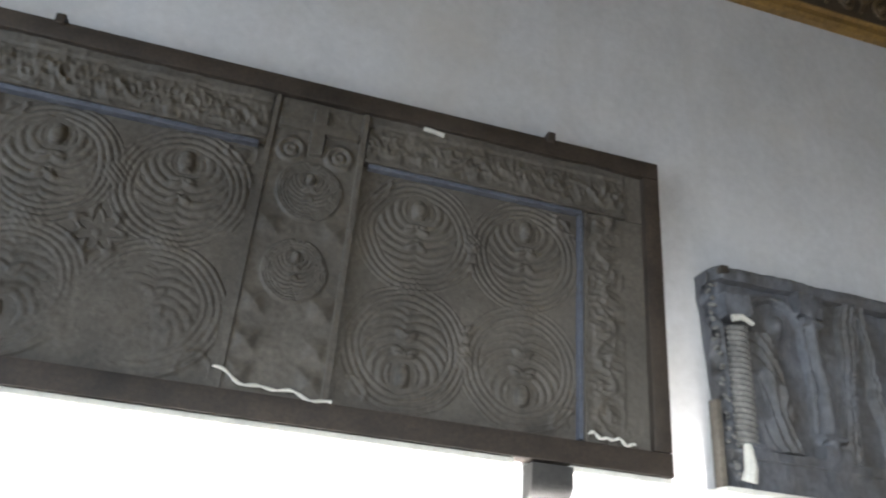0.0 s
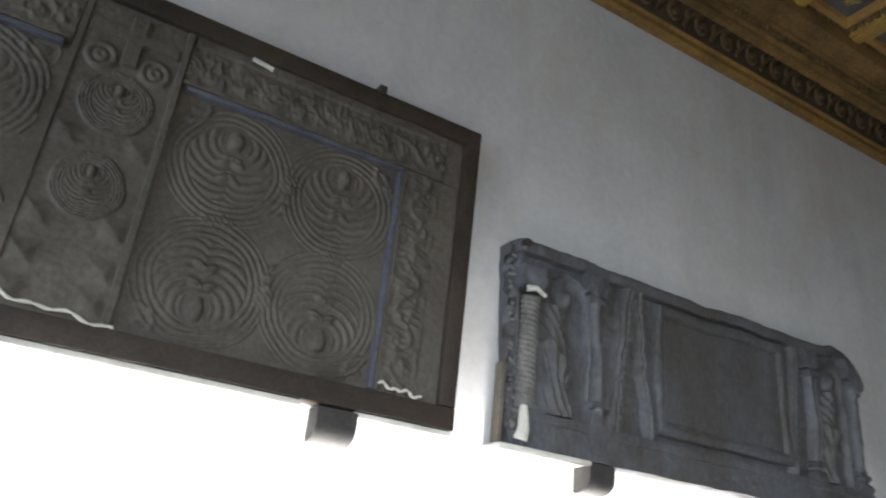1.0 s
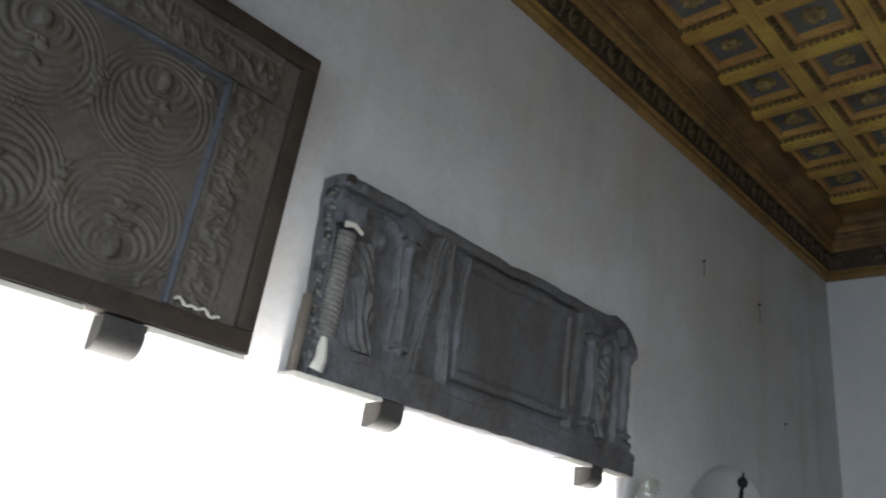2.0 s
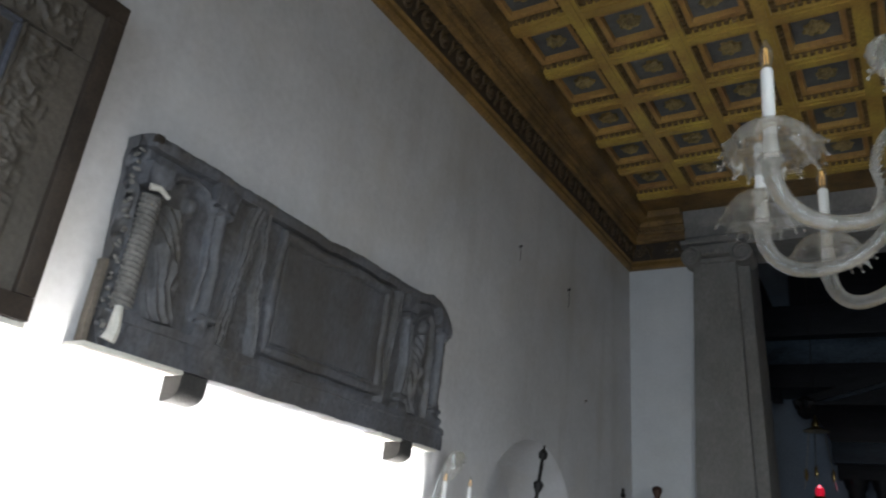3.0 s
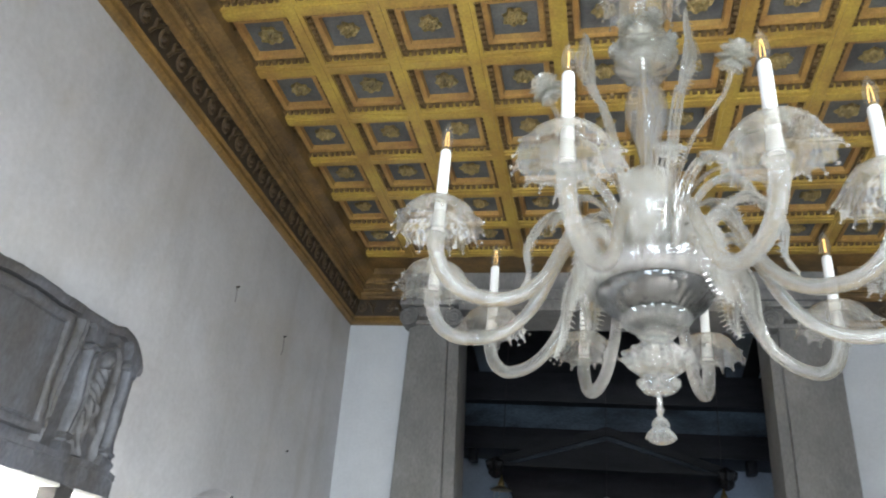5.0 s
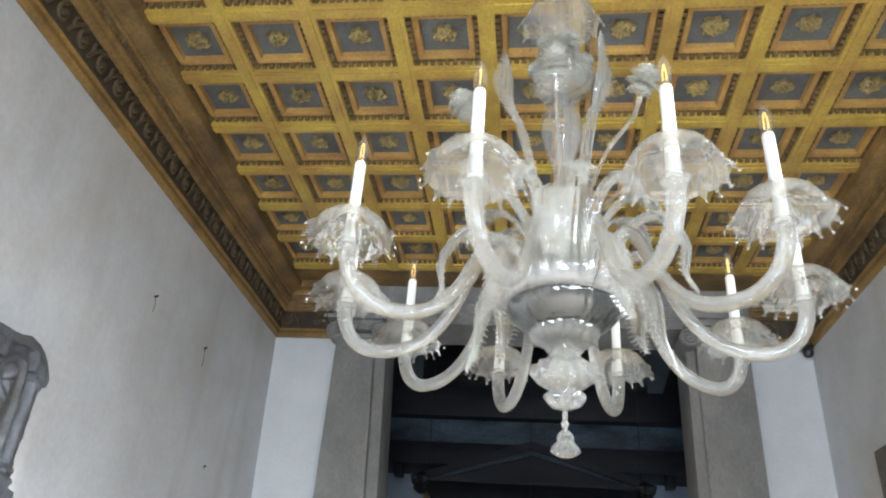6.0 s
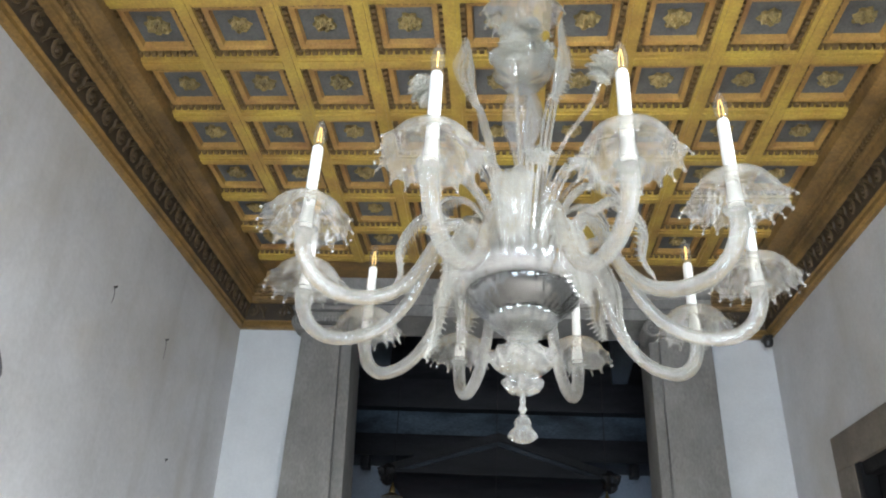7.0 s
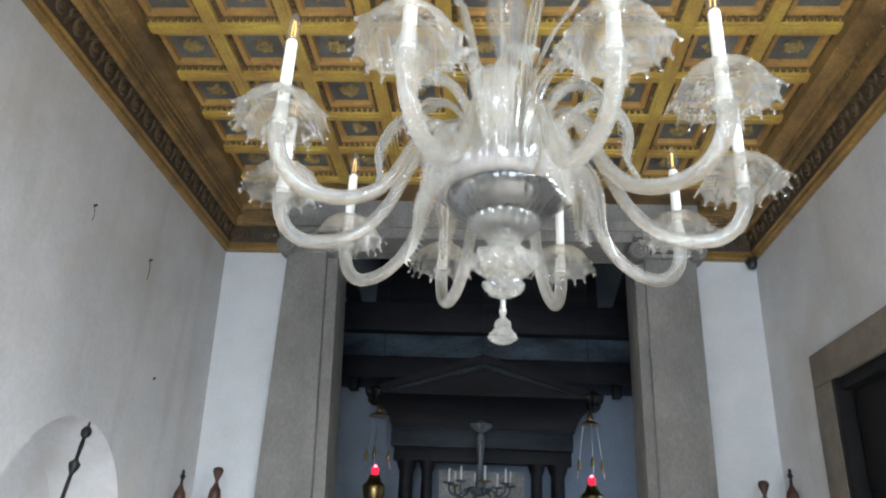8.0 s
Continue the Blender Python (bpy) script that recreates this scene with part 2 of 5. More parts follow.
def thing(name, m, label, category, group="", kind=""):
    return_ob = new(name)
    return_ob.empty_display_size = 0.1
    return_ob.matrix_basis = m
    return tagged(return_ob, label, category, group, kind)


def box(bm, x0, x1, y0, y1, z0, z1, bevel=0.0, mi=0):
    v = [bm.verts.new((x, y, z)) for z in (z0, z1) for y in (y0, y1) for x in (x0, x1)]
    fs = [bm.faces.new([v[i] for i in q]) for q in ((0, 2, 3, 1), (4, 5, 7, 6), (0, 1, 5, 4), (2, 6, 7, 3), (0, 4, 6, 2), (1, 3, 7, 5))]
    for f in fs:
        f.material_index = mi
    if bevel:
        edges = list({e for f in fs for e in f.edges})
        bmesh.ops.bevel(bm, geom=edges, offset=bevel, segments=2, affect='EDGES', profile=0.6)
    return bm


def boxed(x0, x1, y0, y1, z0, z1, bevel=0.0):
    return box(bmesh.new(), x0, x1, y0, y1, z0, z1, bevel)


def lathe(rows, seg=24, lobes=0, depth=0.0, bm=None, centre=(0, 0), twist=0.0, close=True):
    """Turned body: rows of (radius, z); lobes and depth flute it."""
    bm = bm or bmesh.new()
    rings = []
    for k, (r, z) in enumerate(rows):
        ring = []
        for i in range(seg):
            a = 2 * math.pi * i / seg
            rr = r * (1 + depth * math.cos(lobes * a + twist * k)) if lobes else r
            ring.append(bm.verts.new((centre[0] + rr * math.cos(a), centre[1] + rr * math.sin(a), z)))
        rings.append(ring)
    for a, b in zip(rings, rings[1:]):
        for i in range(seg):
            bm.faces.new((a[i], a[(i + 1) % seg], b[(i + 1) % seg], b[i]))
    if close:
        bm.faces.new(rings[0][::-1])
        bm.faces.new(rings[-1])
    return bm


def smooth_line(pts, n):
    """A soft curve through the given points."""
    p = [Vector(q) for q in pts]
    p = [2 * p[0] - p[1]] + p + [2 * p[-1] - p[-2]]
    out, spans = [], len(p) - 3
    for k in range(n + 1):
        u = k / n * spans
        i = min(int(u), spans - 1)
        f = u - i
        a, b, c, d = p[i:i + 4]
        out.append(0.5 * ((2 * b) + (c - a) * f + (2 * a - 5 * b + 4 * c - d) * f * f + (3 * b - a - 3 * c + d) * f ** 3))
    return out


def tube(pts, radius, seg=10, bm=None, lobes=0, depth=0.0, twist=0.0, flat=1.0):
    """Tube along points; radius: number or a function of 0..1."""
    bm = bm or bmesh.new()
    n = len(pts)
    rings, up = [], None
    for k, p in enumerate(pts):
        p = Vector(p)
        d = (Vector(pts[min(k + 1, n - 1)]) - Vector(pts[max(k - 1, 0)])).normalized()
        if up is None:
            up = d.orthogonal().normalized()
        up = (up - d * up.dot(d)).normalized()
        side = d.cross(up)
        r = radius(k / (n - 1)) if callable(radius) else radius
        ring = []
        for i in range(seg):
            a = 2 * math.pi * i / seg
            rr = r * (1 + depth * math.cos(lobes * a + twist * k)) if lobes else r
            ring.append(bm.verts.new(p + side * rr * math.cos(a) + up * rr * flat * math.sin(a)))
        rings.append(ring)
    for a, b in zip(rings, rings[1:]):
        for i in range(seg):
            bm.faces.new((a[i], a[(i + 1) % seg], b[(i + 1) % seg], b[i]))
    bm.faces.new(rings[0][::-1])
    bm.faces.new(rings[-1])
    return bm


def extrude(profile, axis, a, b, bm=None, mis=None):
    """A closed outline of (u, z) run along an axis ('x' or 'y') from a to b."""
    bm = bm or bmesh.new()
    ends = []
    for w in (a, b):
        ends.append([bm.verts.new((u, w, z) if axis == 'y' else (w, u, z)) for u, z in profile])
    n = len(profile)
    for i in range(n):
        f = bm.faces.new((ends[0][i], ends[0][(i + 1) % n], ends[1][(i + 1) % n], ends[1][i]))
        f.material_index = mis[i] if mis else 0
    bm.faces.new(ends[0][::-1])
    bm.faces.new(ends[1])
    return bm


def relief(name, mat, y0, y1, z0, z1, base, height, step, parent, label="", inside=None):
    """A carved slab on the left wall: a fine grid whose face stands out by height(Y, Z); its sides go back to base."""
    ny, nz = max(2, round((y1 - y0) / step)), max(2, round((z1 - z0) / step))
    ys, zs = np.linspace(y0, y1, ny + 1), np.linspace(z0, z1, nz + 1)
    Y, Z = np.meshgrid(ys, zs, indexing="ij")
    YY, ZZ = inside(Y, Z) if inside else (Y, Z)
    front = np.stack([height(Y, Z), YY, ZZ], -1).reshape(-1, 3)
    back = front.copy()
    back[:, 0] = base
    idx = np.arange((ny + 1) * (nz + 1)).reshape(ny + 1, nz + 1)
    q = np.stack([idx[:-1, :-1], idx[1:, :-1], idx[1:, 1:], idx[:-1, 1:]], -1).reshape(-1, 4)
    loop = np.concatenate([idx[:, 0], idx[-1, 1:], idx[-2::-1, -1], idx[0, -2:0:-1]])
    used = {int(v): len(front) + k for k, v in enumerate(loop)}
    rim = back[loop]
    sides = [(int(a), used[int(a)], used[int(b)], int(b)) for a, b in zip(loop, np.roll(loop, -1))]
    me = bpy.data.meshes.new(name)
    me.from_pydata(np.concatenate([front, rim]).tolist(), [], q.tolist() + sides + [[used[int(v)] for v in loop[::-1]]])
    me.materials.append(mat)
    me.polygons.foreach_set("use_smooth", [True] * len(me.polygons))
    me.set_sharp_from_angle(angle=radians(50))
    ob = new(name, me)
    ob.parent = parent
    return tagged(ob, label)

# ---- the hall: sizes ----
XL, XR = -2.37, 2.37
Y_BACK, Y_END = -4.0, 6.5
Z_CORNICE, Z_BEAM, Z_FIELD = 4.27, 4.74, 4.82
LEAN = 0.034
PITCH_X, PITCH_Y = 0.487, 0.490
ROW_Y = 3.276

# floor and the closing walls
bm = boxed(-3.2, 3.2, -4.6, 10.2, -0.2, 0.0)
tagged(part("floor", bm, FLOOR_STONE), "worn reddish grey stone floor", "floor", kind="structure")


def wall_left():
    """Plastered long wall with an arched niche."""
    bm = bmesh.new()
    cy, cz, r, sill = 4.75, 1.71, 0.715, 0.9
    arc = [(cy - r, sill)] + [(cy - r * math.cos(math.pi * k / 32), cz + r * math.sin(math.pi * k / 32)) for k in range(33)] + [(cy + r, sill)]
    top, y0, y1 = 4.9, Y_BACK, Y_END
    front = [bm.verts.new((XL, y, z)) for y, z in arc]
    high = [bm.verts.new((XL, y, top)) for y, z in arc]
    for i in range(len(arc) - 1):
        if i in (0, len(arc) - 2):
            continue
        bm.faces.new((front[i], front[i + 1], high[i + 1], high[i]))
    low0, low1 = bm.verts.new((XL, cy - r, 0)), bm.verts.new((XL, cy + r, 0))
    a0, a1 = bm.verts.new((XL, y0, 0)), bm.verts.new((XL, y0, top))
    b0, b1 = bm.verts.new((XL, y1, 0)), bm.verts.new((XL, y1, top))
    bm.faces.new((a0, low0, front[0], front[1], high[1], a1))
    bm.faces.new((low1, high[-2], front[-2], front[-1]))
    # the last stretch leans a little out of true
    n = 10
    grid = [[bm.verts.new((XL + LEAN * (i / n) * (4.27 - 4.9 * j / n), cy + r + (y1 - cy - r) * i / n, 4.9 * j / n)) for j in range(n + 1)] for i in range(n + 1)]
    for i in range(n):
        for j in range(n):
            bm.faces.new((grid[i][j], grid[i + 1][j], grid[i + 1][j + 1], grid[i][j + 1]))
    bm.faces.new((low0, low1, front[-1], front[0]))
    # splayed reveal and rounded back of the niche
    lip = [bm.verts.new((XL - 0.03, cy + (y - cy) * 0.985, cz + (z - cz) * 0.985)) for y, z in arc]
    deep = [bm.verts.new((XL - 0.44, cy + (y - cy) * 0.92, cz + (z - cz) * 0.94)) for y, z in arc]
    for s, e in ((front, lip), (lip, deep)):
        for i in range(len(arc) - 1):
            bm.faces.new((s[i], e[i], e[i + 1], s[i + 1]))
        bm.faces.new((s[0], s[-1], e[-1], e[0]))
    bm.faces.new(deep)
    # outer side
    o = [bm.verts.new((XL - 0.5, y, z)) for y, z in ((y0, 0), (y1, 0), (y1, top), (y0, top))]
    bm.faces.new(o)
    bm.faces.new((a0, a1, o[3], o[0]))
    bm.faces.new((b0, o[1], o[2], b1))
    bm.faces.new((a1, *[high[i] for i in range(1, len(arc) - 1)], b1, o[2], o[3]))
    return part("wall_left", bm, PLASTER)


tagged(wall_left(), "long off-white plaster wall with an arched niche", "wall", kind="structure")

# long wall with the doorway, and a window further back
DY0, DY1, DZ = 4.10, 5.365, 2.955
bm = bmesh.new()
for y0, y1, z0, z1 in ((DY1, Y_END, 0, 4.9), (DY0, DY1, DZ, 4.9), (0.0, DY0, 0, 4.9), (-1.5, 0.0, 0, 0.8), (-1.5, 0.0, 3.2, 4.9), (Y_BACK, -1.5, 0, 4.9)):
    box(bm, XR, XR + 0.5, y0, y1, z0, z1)
tagged(part("wall_right", bm, PLASTER), "off-white plaster wall with a stone doorway", "wall", kind="structure")

# end wall: two white strips and the wall over the opening
bm = bmesh.new()
box(bm, XL, -1.37, Y_END, Y_END + 0.4, 0, 4.9)
tagged(part("wall_end", bm, PLASTER_DAYLIT), "white plaster end wall beside the pilaster, cool daylight in its colour", "wall", kind="structure")
bm = bmesh.new()
box(bm, 1.41, XR, Y_END, Y_END + 0.4, 0, 4.9)
tagged(part("wall_end", bm, PLASTER_DAYLIT), "white plaster end wall beside the pilaster, cool daylight in its colour", "wall", kind="structure")
bm = boxed(-1.37, 1.41, Y_END + 0.02, Y_END + 0.4, 4.40, 4.9)
tagged(part("wall_over_opening", bm, STONE), "stone wall above the chancel opening", "wall", kind="structure")

# back wall with its tall window
bm = bmesh.new()
for x0, x1, z0, z1 in ((XL, -1.2, 0, 4.9), (1.4, XR, 0, 4.9), (-1.2, 1.4, 0, 0.9), (-1.2, 1.4, 3.7, 4.9)):
    box(bm, x0, x1, Y_BACK - 0.4, Y_BACK, z0, z1)
tagged(part("wall_back", bm, PLASTER), "plain off-white plaster back wall", "wall", kind="structure")

# ---- coffered ceiling, one mesh ----


def ceiling():
    bm = bmesh.new()
    rows = range(-9, 6)
    cols = range(-4, 5)
    ya, yb = ROW_Y - 9.5 * PITCH_Y, ROW_Y + 5.5 * PITCH_Y
    xa, xb = -4.5 * PITCH_X, 4.5 * PITCH_X
    # boards round the coffers, and the deck over them
    box(bm, XL - 0.3, xa - 0.05, Y_BACK - 0.3, Y_END + 0.3, Z_BEAM - 0.004, 5.0, mi=5)
    box(bm, xb + 0.05, XR + 0.3, Y_BACK - 0.3, Y_END + 0.3, Z_BEAM - 0.004, 5.0, mi=5)
    box(bm, xa - 0.05, xb + 0.05, yb + 0.05, Y_END + 0.3, Z_BEAM - 0.004, 5.0, mi=5)
    box(bm, xa - 0.05, xb + 0.05, Y_BACK - 0.3, ya - 0.05, Z_BEAM - 0.004, 5.0, mi=5)
    box(bm, xa - 0.05, xb + 0.05, ya - 0.05, yb + 0.05, Z_FIELD + 0.03, 5.0, mi=5)
    # beams: a flat band with a raised fillet at each side
    half = 0.046
    for i in range(10):
        x = xa + i * PITCH_X
        box(bm, x - half, x + half, ya - 0.05, yb + 0.05, Z_BEAM, Z_FIELD + 0.04, mi=0)
        box(bm, x - half * 0.45, x + half * 0.45, ya - 0.05, yb + 0.05, Z_BEAM - 0.007, Z_BEAM + 0.01, mi=0)
    for j in range(16):
        y = ya + j * PITCH_Y
        for i in range(9):
            x0 = xa + i * PITCH_X + half
            box(bm, x0, x0 + PITCH_X - 2 * half, y - half, y + half, Z_BEAM + 0.002, Z_FIELD + 0.04, mi=0)
            box(bm, x0, x0 + PITCH_X - 2 * half, y - half * 0.45, y + half * 0.45, Z_BEAM - 0.005, Z_BEAM + 0.01, mi=0)
    rng = random.Random(4)
    for j in rows:
        for i in cols:
            cx, cy = i * PITCH_X, ROW_Y + j * PITCH_Y
            hx, hy = PITCH_X / 2 - half, PITCH_Y / 2 - half
            # dentil course under the beam's edge
            for side in range(4):
                L = hx if side < 2 else hy
                n = 9
                for k in range(n):
                    u = (k + 0.5) / n * 2 * L - L
                    w = L / n * 0.62
                    d0, d1 = (hy - 0.024, hy) if side < 2 else (hx - 0.024, hx)
                    s = -1 if side % 2 else 1
                    if side < 2:
                        y0, y1 = sorted((cy + s * d0, cy + s * d1))
                        box(bm, cx + u - w, cx + u + w, y0, y1, Z_BEAM + 0.022, Z_BEAM + 0.05, mi=4)
                    else:
                        x0, x1 = sorted((cx + s * d0, cx + s * d1))
                        box(bm, x0, x1, cy + u - w, cy + u + w, Z_BEAM + 0.022, Z_BEAM + 0.05, mi=4)
            # stepped inner frame, sloping up to the field
            loops = []
            for d, z in ((0.0, Z_BEAM + 0.052), (0.03, Z_BEAM + 0.048), (0.034, Z_BEAM + 0.040), (0.062, Z_BEAM + 0.044), (0.068, Z_FIELD)):
                ax, ay = hx - d, hy - d
                loops.append([bm.verts.new((cx + sx * ax, cy + sy * ay, z)) for sx, sy in ((-1, -1), (1, -1), (1, 1), (-1, 1))])
            for k, (p, q) in enumerate(zip(loops, loops[1:])):
                for e in range(4):
                    f = bm.faces.new((p[e], p[(e + 1) % 4], q[(e + 1) % 4], q[e]))
                    f.material_index = 4 if k == 0 else 1
            f = bm.faces.new(loops[-1])
            f.material_index = 2
            # rosette: six petals round a boss
            a0, size = rng.random() * 6.28, 0.055 + rng.random() * 0.012
            centre = bm.verts.new((cx, cy, Z_FIELD - 0.034))
            n = 24
            rings = []
            for rr, zz, lob in ((0.20, 0.030, 0.1), (0.32, 0.020, 0.12), (0.52, 0.030, 0.14), (0.70, 0.018, 0.10), (0.90, 0.020, 0.14), (1.0, -0.002, 0.16)):
                ring = []
                for k in range(n):
                    a = 2 * math.pi * k / n
                    r = size * rr * (1 + lob * math.cos(7 * a + a0) + 0.08 * math.sin(3 * a + 2 * a0))
                    ring.append(bm.verts.new((cx + 1.1 * r * math.cos(a + a0), cy + r * math.sin(a + a0), Z_FIELD - zz * (1 + 0.35 * math.cos(7 * a + a0 + rr * 5)))))
                rings.append(ring)
            for k in range(n):
                f = bm.faces.new((centre, rings[0][k], rings[0][(k + 1) % n]))
                f.material_index = 3
                for p, q in zip(rings, rings[1:]):
                    f = bm.faces.new((p[k], q[k], q[(k + 1) % n], p[(k + 1) % n]))
                    f.material_index = 3
    me = mesh_of(bm, "ceiling", [OCHRE, ORANGE, BLUE_FIELD, GILT, DENTIL, WOOD_BROWN], smooth=False)
    return new("ceiling", me)


tagged(ceiling(), "coffered wooden ceiling, ochre beams and grey-blue fields with gilt rosettes", "ceiling", kind="structure")

# ---- carved cornice under the ceiling ----
PROFILE = ((-0.02, 4.270), (0.030, 4.270), (0.046, 4.286), (0.042, 4.322), (0.056, 4.328), (0.058, 4.335),
           (0.080, 4.490), (0.104, 4.496), (0.114, 4.514), (0.100, 4.530),
           (0.104, 4.556), (0.124, 4.562), (0.126, 4.576), (0.112, 4.584), (0.122, 4.626), (0.148, 4.634), (0.152, 4.650),
           (0.166, 4.658), (0.172, 4.666), (0.222, 4.672), (0.244, 4.680), (0.250, 4.700), (0.250, 4.76), (-0.02, 4.76))
MIS = [1 if k in (0, 1, 2, 3, 4, 8) else 2 if k == 5 else 0 for k in range(len(PROFILE))]


def spiral_mesh():
    """One carved running-scroll motif, lying in the y-z plane."""
    pts = []
    for k in range(30):
        a = k / 29 * 3.6 * math.pi
        r = 0.043 * (1 - k / 29 * 0.86)
        pts.append((0, 0.012 + r * math.cos(a), r * math.sin(a)))
    tail = smooth_line([(0, -0.085, -0.035), (0, -0.06, 0.01), (0, -0.02, 0.045)], 8)
    bm = tube(tail + pts[4:], lambda u: 0.0105 * (0.55 + 0.45 * math.sin(math.pi * min(1, u * 1.3 + 0.15))), 6)
    tube(smooth_line([(0, -0.065, 0.0), (0, -0.075, 0.03), (0, -0.06, 0.046)], 6), lambda u: 0.013 * (1 - u * 0.8), 6, bm)
    bmesh.ops.create_icosphere(bm, subdivisions=1, radius=0.012, matrix=Matrix.Translation((0.003, 0.012, 0)))
    bmesh.ops.scale(bm, vec=(1.2, 1.25, 1.4), verts=bm.verts[:])
    return mesh_of(bm, "scroll", SCROLL)


SPIRAL = spiral_mesh()


def cornice(name, runs):
    top = thing(name, Matrix(), "dark carved wooden cornice with running scrolls", "cornice", kind="structure")
    for axis, wall, sign, a, b in runs:
        prof = [(wall + sign * d, z) for d, z in PROFILE]
        part("moulding", extrude(prof, axis, a, b, mis=MIS), [WOOD_BROWN, WOOD_EDGE, SCROLL_BACK], top)
        bm = bmesh.new()
        for k in range(int((b - a) / 0.034)):
            w = a + 0.034 * (k + 0.5)
            lo, hi = sorted((wall + sign * 0.112, wall + sign * 0.136))
            if axis == 'y':
                box(bm, lo, hi, w - 0.011, w + 0.011, 4.588, 4.622)
            else:
                box(bm, w - 0.011, w + 0.011, lo, hi, 4.588, 4.622)
        tagged(part("dentil_course", bm, DENTIL, top, smooth=False), kind="stuff")
        n = int((b - a) / 0.185)
        for k in range(n):
            w = a + (k + 0.5) * (b - a) / n
            lean = 9
            if axis == 'y':
                m = pose(wall + sign * 0.072, w, 4.412, 0, lean * sign, 0)
                if sign < 0:
                    m = m @ Matrix.Diagonal((-1, 1, 1, 1))
            else:
                m = pose(w, wall + sign * 0.072, 4.412, lean * -sign, 0, 90)
            part("scroll", SPIRAL, None, top, m=m)
    return top


cornice("cornice_left", (('y', XL, 1, Y_BACK, Y_END),))
cornice("cornice_right", (('y', XR, -1, Y_BACK, Y_END),))
cornice("cornice_end", (('x', Y_END - 0.02, -1, XL + 0.01, -1.83), ('x', Y_END - 0.02, -1, 1.87, XR - 0.01)))

# ---- pilasters with Ionic capitals, and the beam across them ----


def pilaster(x0, x1, inner, lean):
    """x0..x1: the shaft's face; inner: the edge of the opening."""
    mid, s = (x0 + x1) / 2, 1 if inner > (x0 + x1) / 2 else -1
    top = thing("pilaster", pose(mid, 6.46, 0), "grey stone pilaster with an Ionic capital", "pilaster", "pilasters of the chancel opening", "structure")
    w = (x1 - x0) / 2
    def leaning(bm):
        for v in bm.verts:
            if v.co.x * s > 0:
                v.co.x += lean * (4.2 - v.co.z)
        return bm
    part("shaft", leaning(boxed(-w, w, -0.06, 0.3, 0.25, 4.24, 0.012)), STONE, top)
    j0, j1 = sorted((s * w - s * 0.02, inner - mid))
    part("jamb", leaning(boxed(j0, j1, 0.0, 0.44, 0, 4.40, 0.01)), STONE, top)
    part("base", lathe([(0.0, 0)] + [(w * q, z) for q, z in ((1.25, 0.0), (1.25, 0.08), (1.1, 0.14), (1.2, 0.2), (1.02, 0.25))] + [(0.0, 0.25)], 4, close=False), STONE, top)
    shift = 0.03 * s
    cap = part("capital", boxed(-w - 0.02, w + 0.03, -0.10, 0.2, 4.235, 4.275, 0.012), STONE, top)
    part("abacus", boxed(-w - 0.09, w + 0.09, -0.15, 0.2, 4.405, 4.445, 0.012), STONE, cap)
    part("cushion", boxed(-w - 0.02, w + 0.02, -0.12, 0.2, 4.30, 4.40, 0.02), STONE, cap)
    bm = bmesh.new()
    for k in range(9):
        bmesh.ops.create_uvsphere(bm, u_segments=8, v_segments=6, radius=0.020, matrix=Matrix.Translation((-w * 0.72 + k * w * 0.18, -0.118, 4.322)) @ Matrix.Diagonal((1, 0.8, 1.2, 1)))
    part("egg_moulding", bm, STONE, cap)
    for side in (-1, 1):
        pts = []
        for k in range(44):
            a = k / 43 * 5.0 * math.pi
            r = 0.088 * (1 - k / 43 * 0.88)
            pts.append((shift + side * (w + 0.03) - side * r * math.sin(a), -0.14, 4.292 + r * math.cos(a)))
        bm = tube(pts, lambda u: 0.0150 * (1 - 0.5 * u), 8)
        bmesh.ops.create_cone(bm, cap_ends=True, segments=24, radius1=0.084, radius2=0.084, depth=0.26, matrix=Matrix.Translation((shift + side * (w + 0.03), -0.005, 4.292)) @ Matrix.Rotation(radians(90), 4, 'X'))
        part("volute", bm, STONE, cap)
    return top


pilaster(-1.765, -1.405, -1.308, 0.047)
pilaster(1.395, 1.835, 1.315, 0.0)
steps = ((6.52, 4.40), (6.41, 4.40), (6.41, 4.50), (6.395, 4.505), (6.395, 4.60), (6.37, 4.615), (6.345, 4.66), (6.33, 4.735), (6.52, 4.735))
tagged(part("architrave", extrude(steps, 'x', -2.0, 2.04), STONE), "grey stone beam with stepped bands", "architrave", kind="structure")

# ---- doorway ----
door = thing("doorway", pose(XR, (DY0 + DY1) / 2, 0), "dark wooden door in a broad grey-brown stone surround", "doorway", kind="structure")
hw = (DY1 - DY0) / 2
for s in (-1, 1):
    a, b = sorted((s * hw, s * (hw + 0.28)))
    part("jamb", boxed(-0.035, 0.16, a, b, 0, DZ, 0.01), STONE_WARM, door)
part("lintel", boxed(-0.035, 0.16, -hw - 0.28, hw + 0.28, DZ, DZ + 0.235, 0.01), STONE_WARM, door)
leaf = part("door_leaf", boxed(0.07, 0.12, -hw + 0.06, hw - 0.06, 0.0, DZ - 0.07), DOOR_WOOD, door, "almost black wooden door")
for s in (-1, 1):
    for z0, z1 in ((0.25, 1.25), (1.4, 2.1), (2.25, 2.85)):
        a, b = sorted((s * 0.07, s * (hw - 0.12)))
        bm = boxed(0.05, 0.075, a, b, z0, z1, 0.01)
        part("panel", bm, DOOR_WOOD, leaf)
for s in (-1, 1):
    a, b = sorted((s * (hw - 0.075), s * (hw - 0.001)))
    part("door_frame", boxed(-0.030, 0.13, a, b, 0, DZ, 0.006), DOOR_WOOD, door)
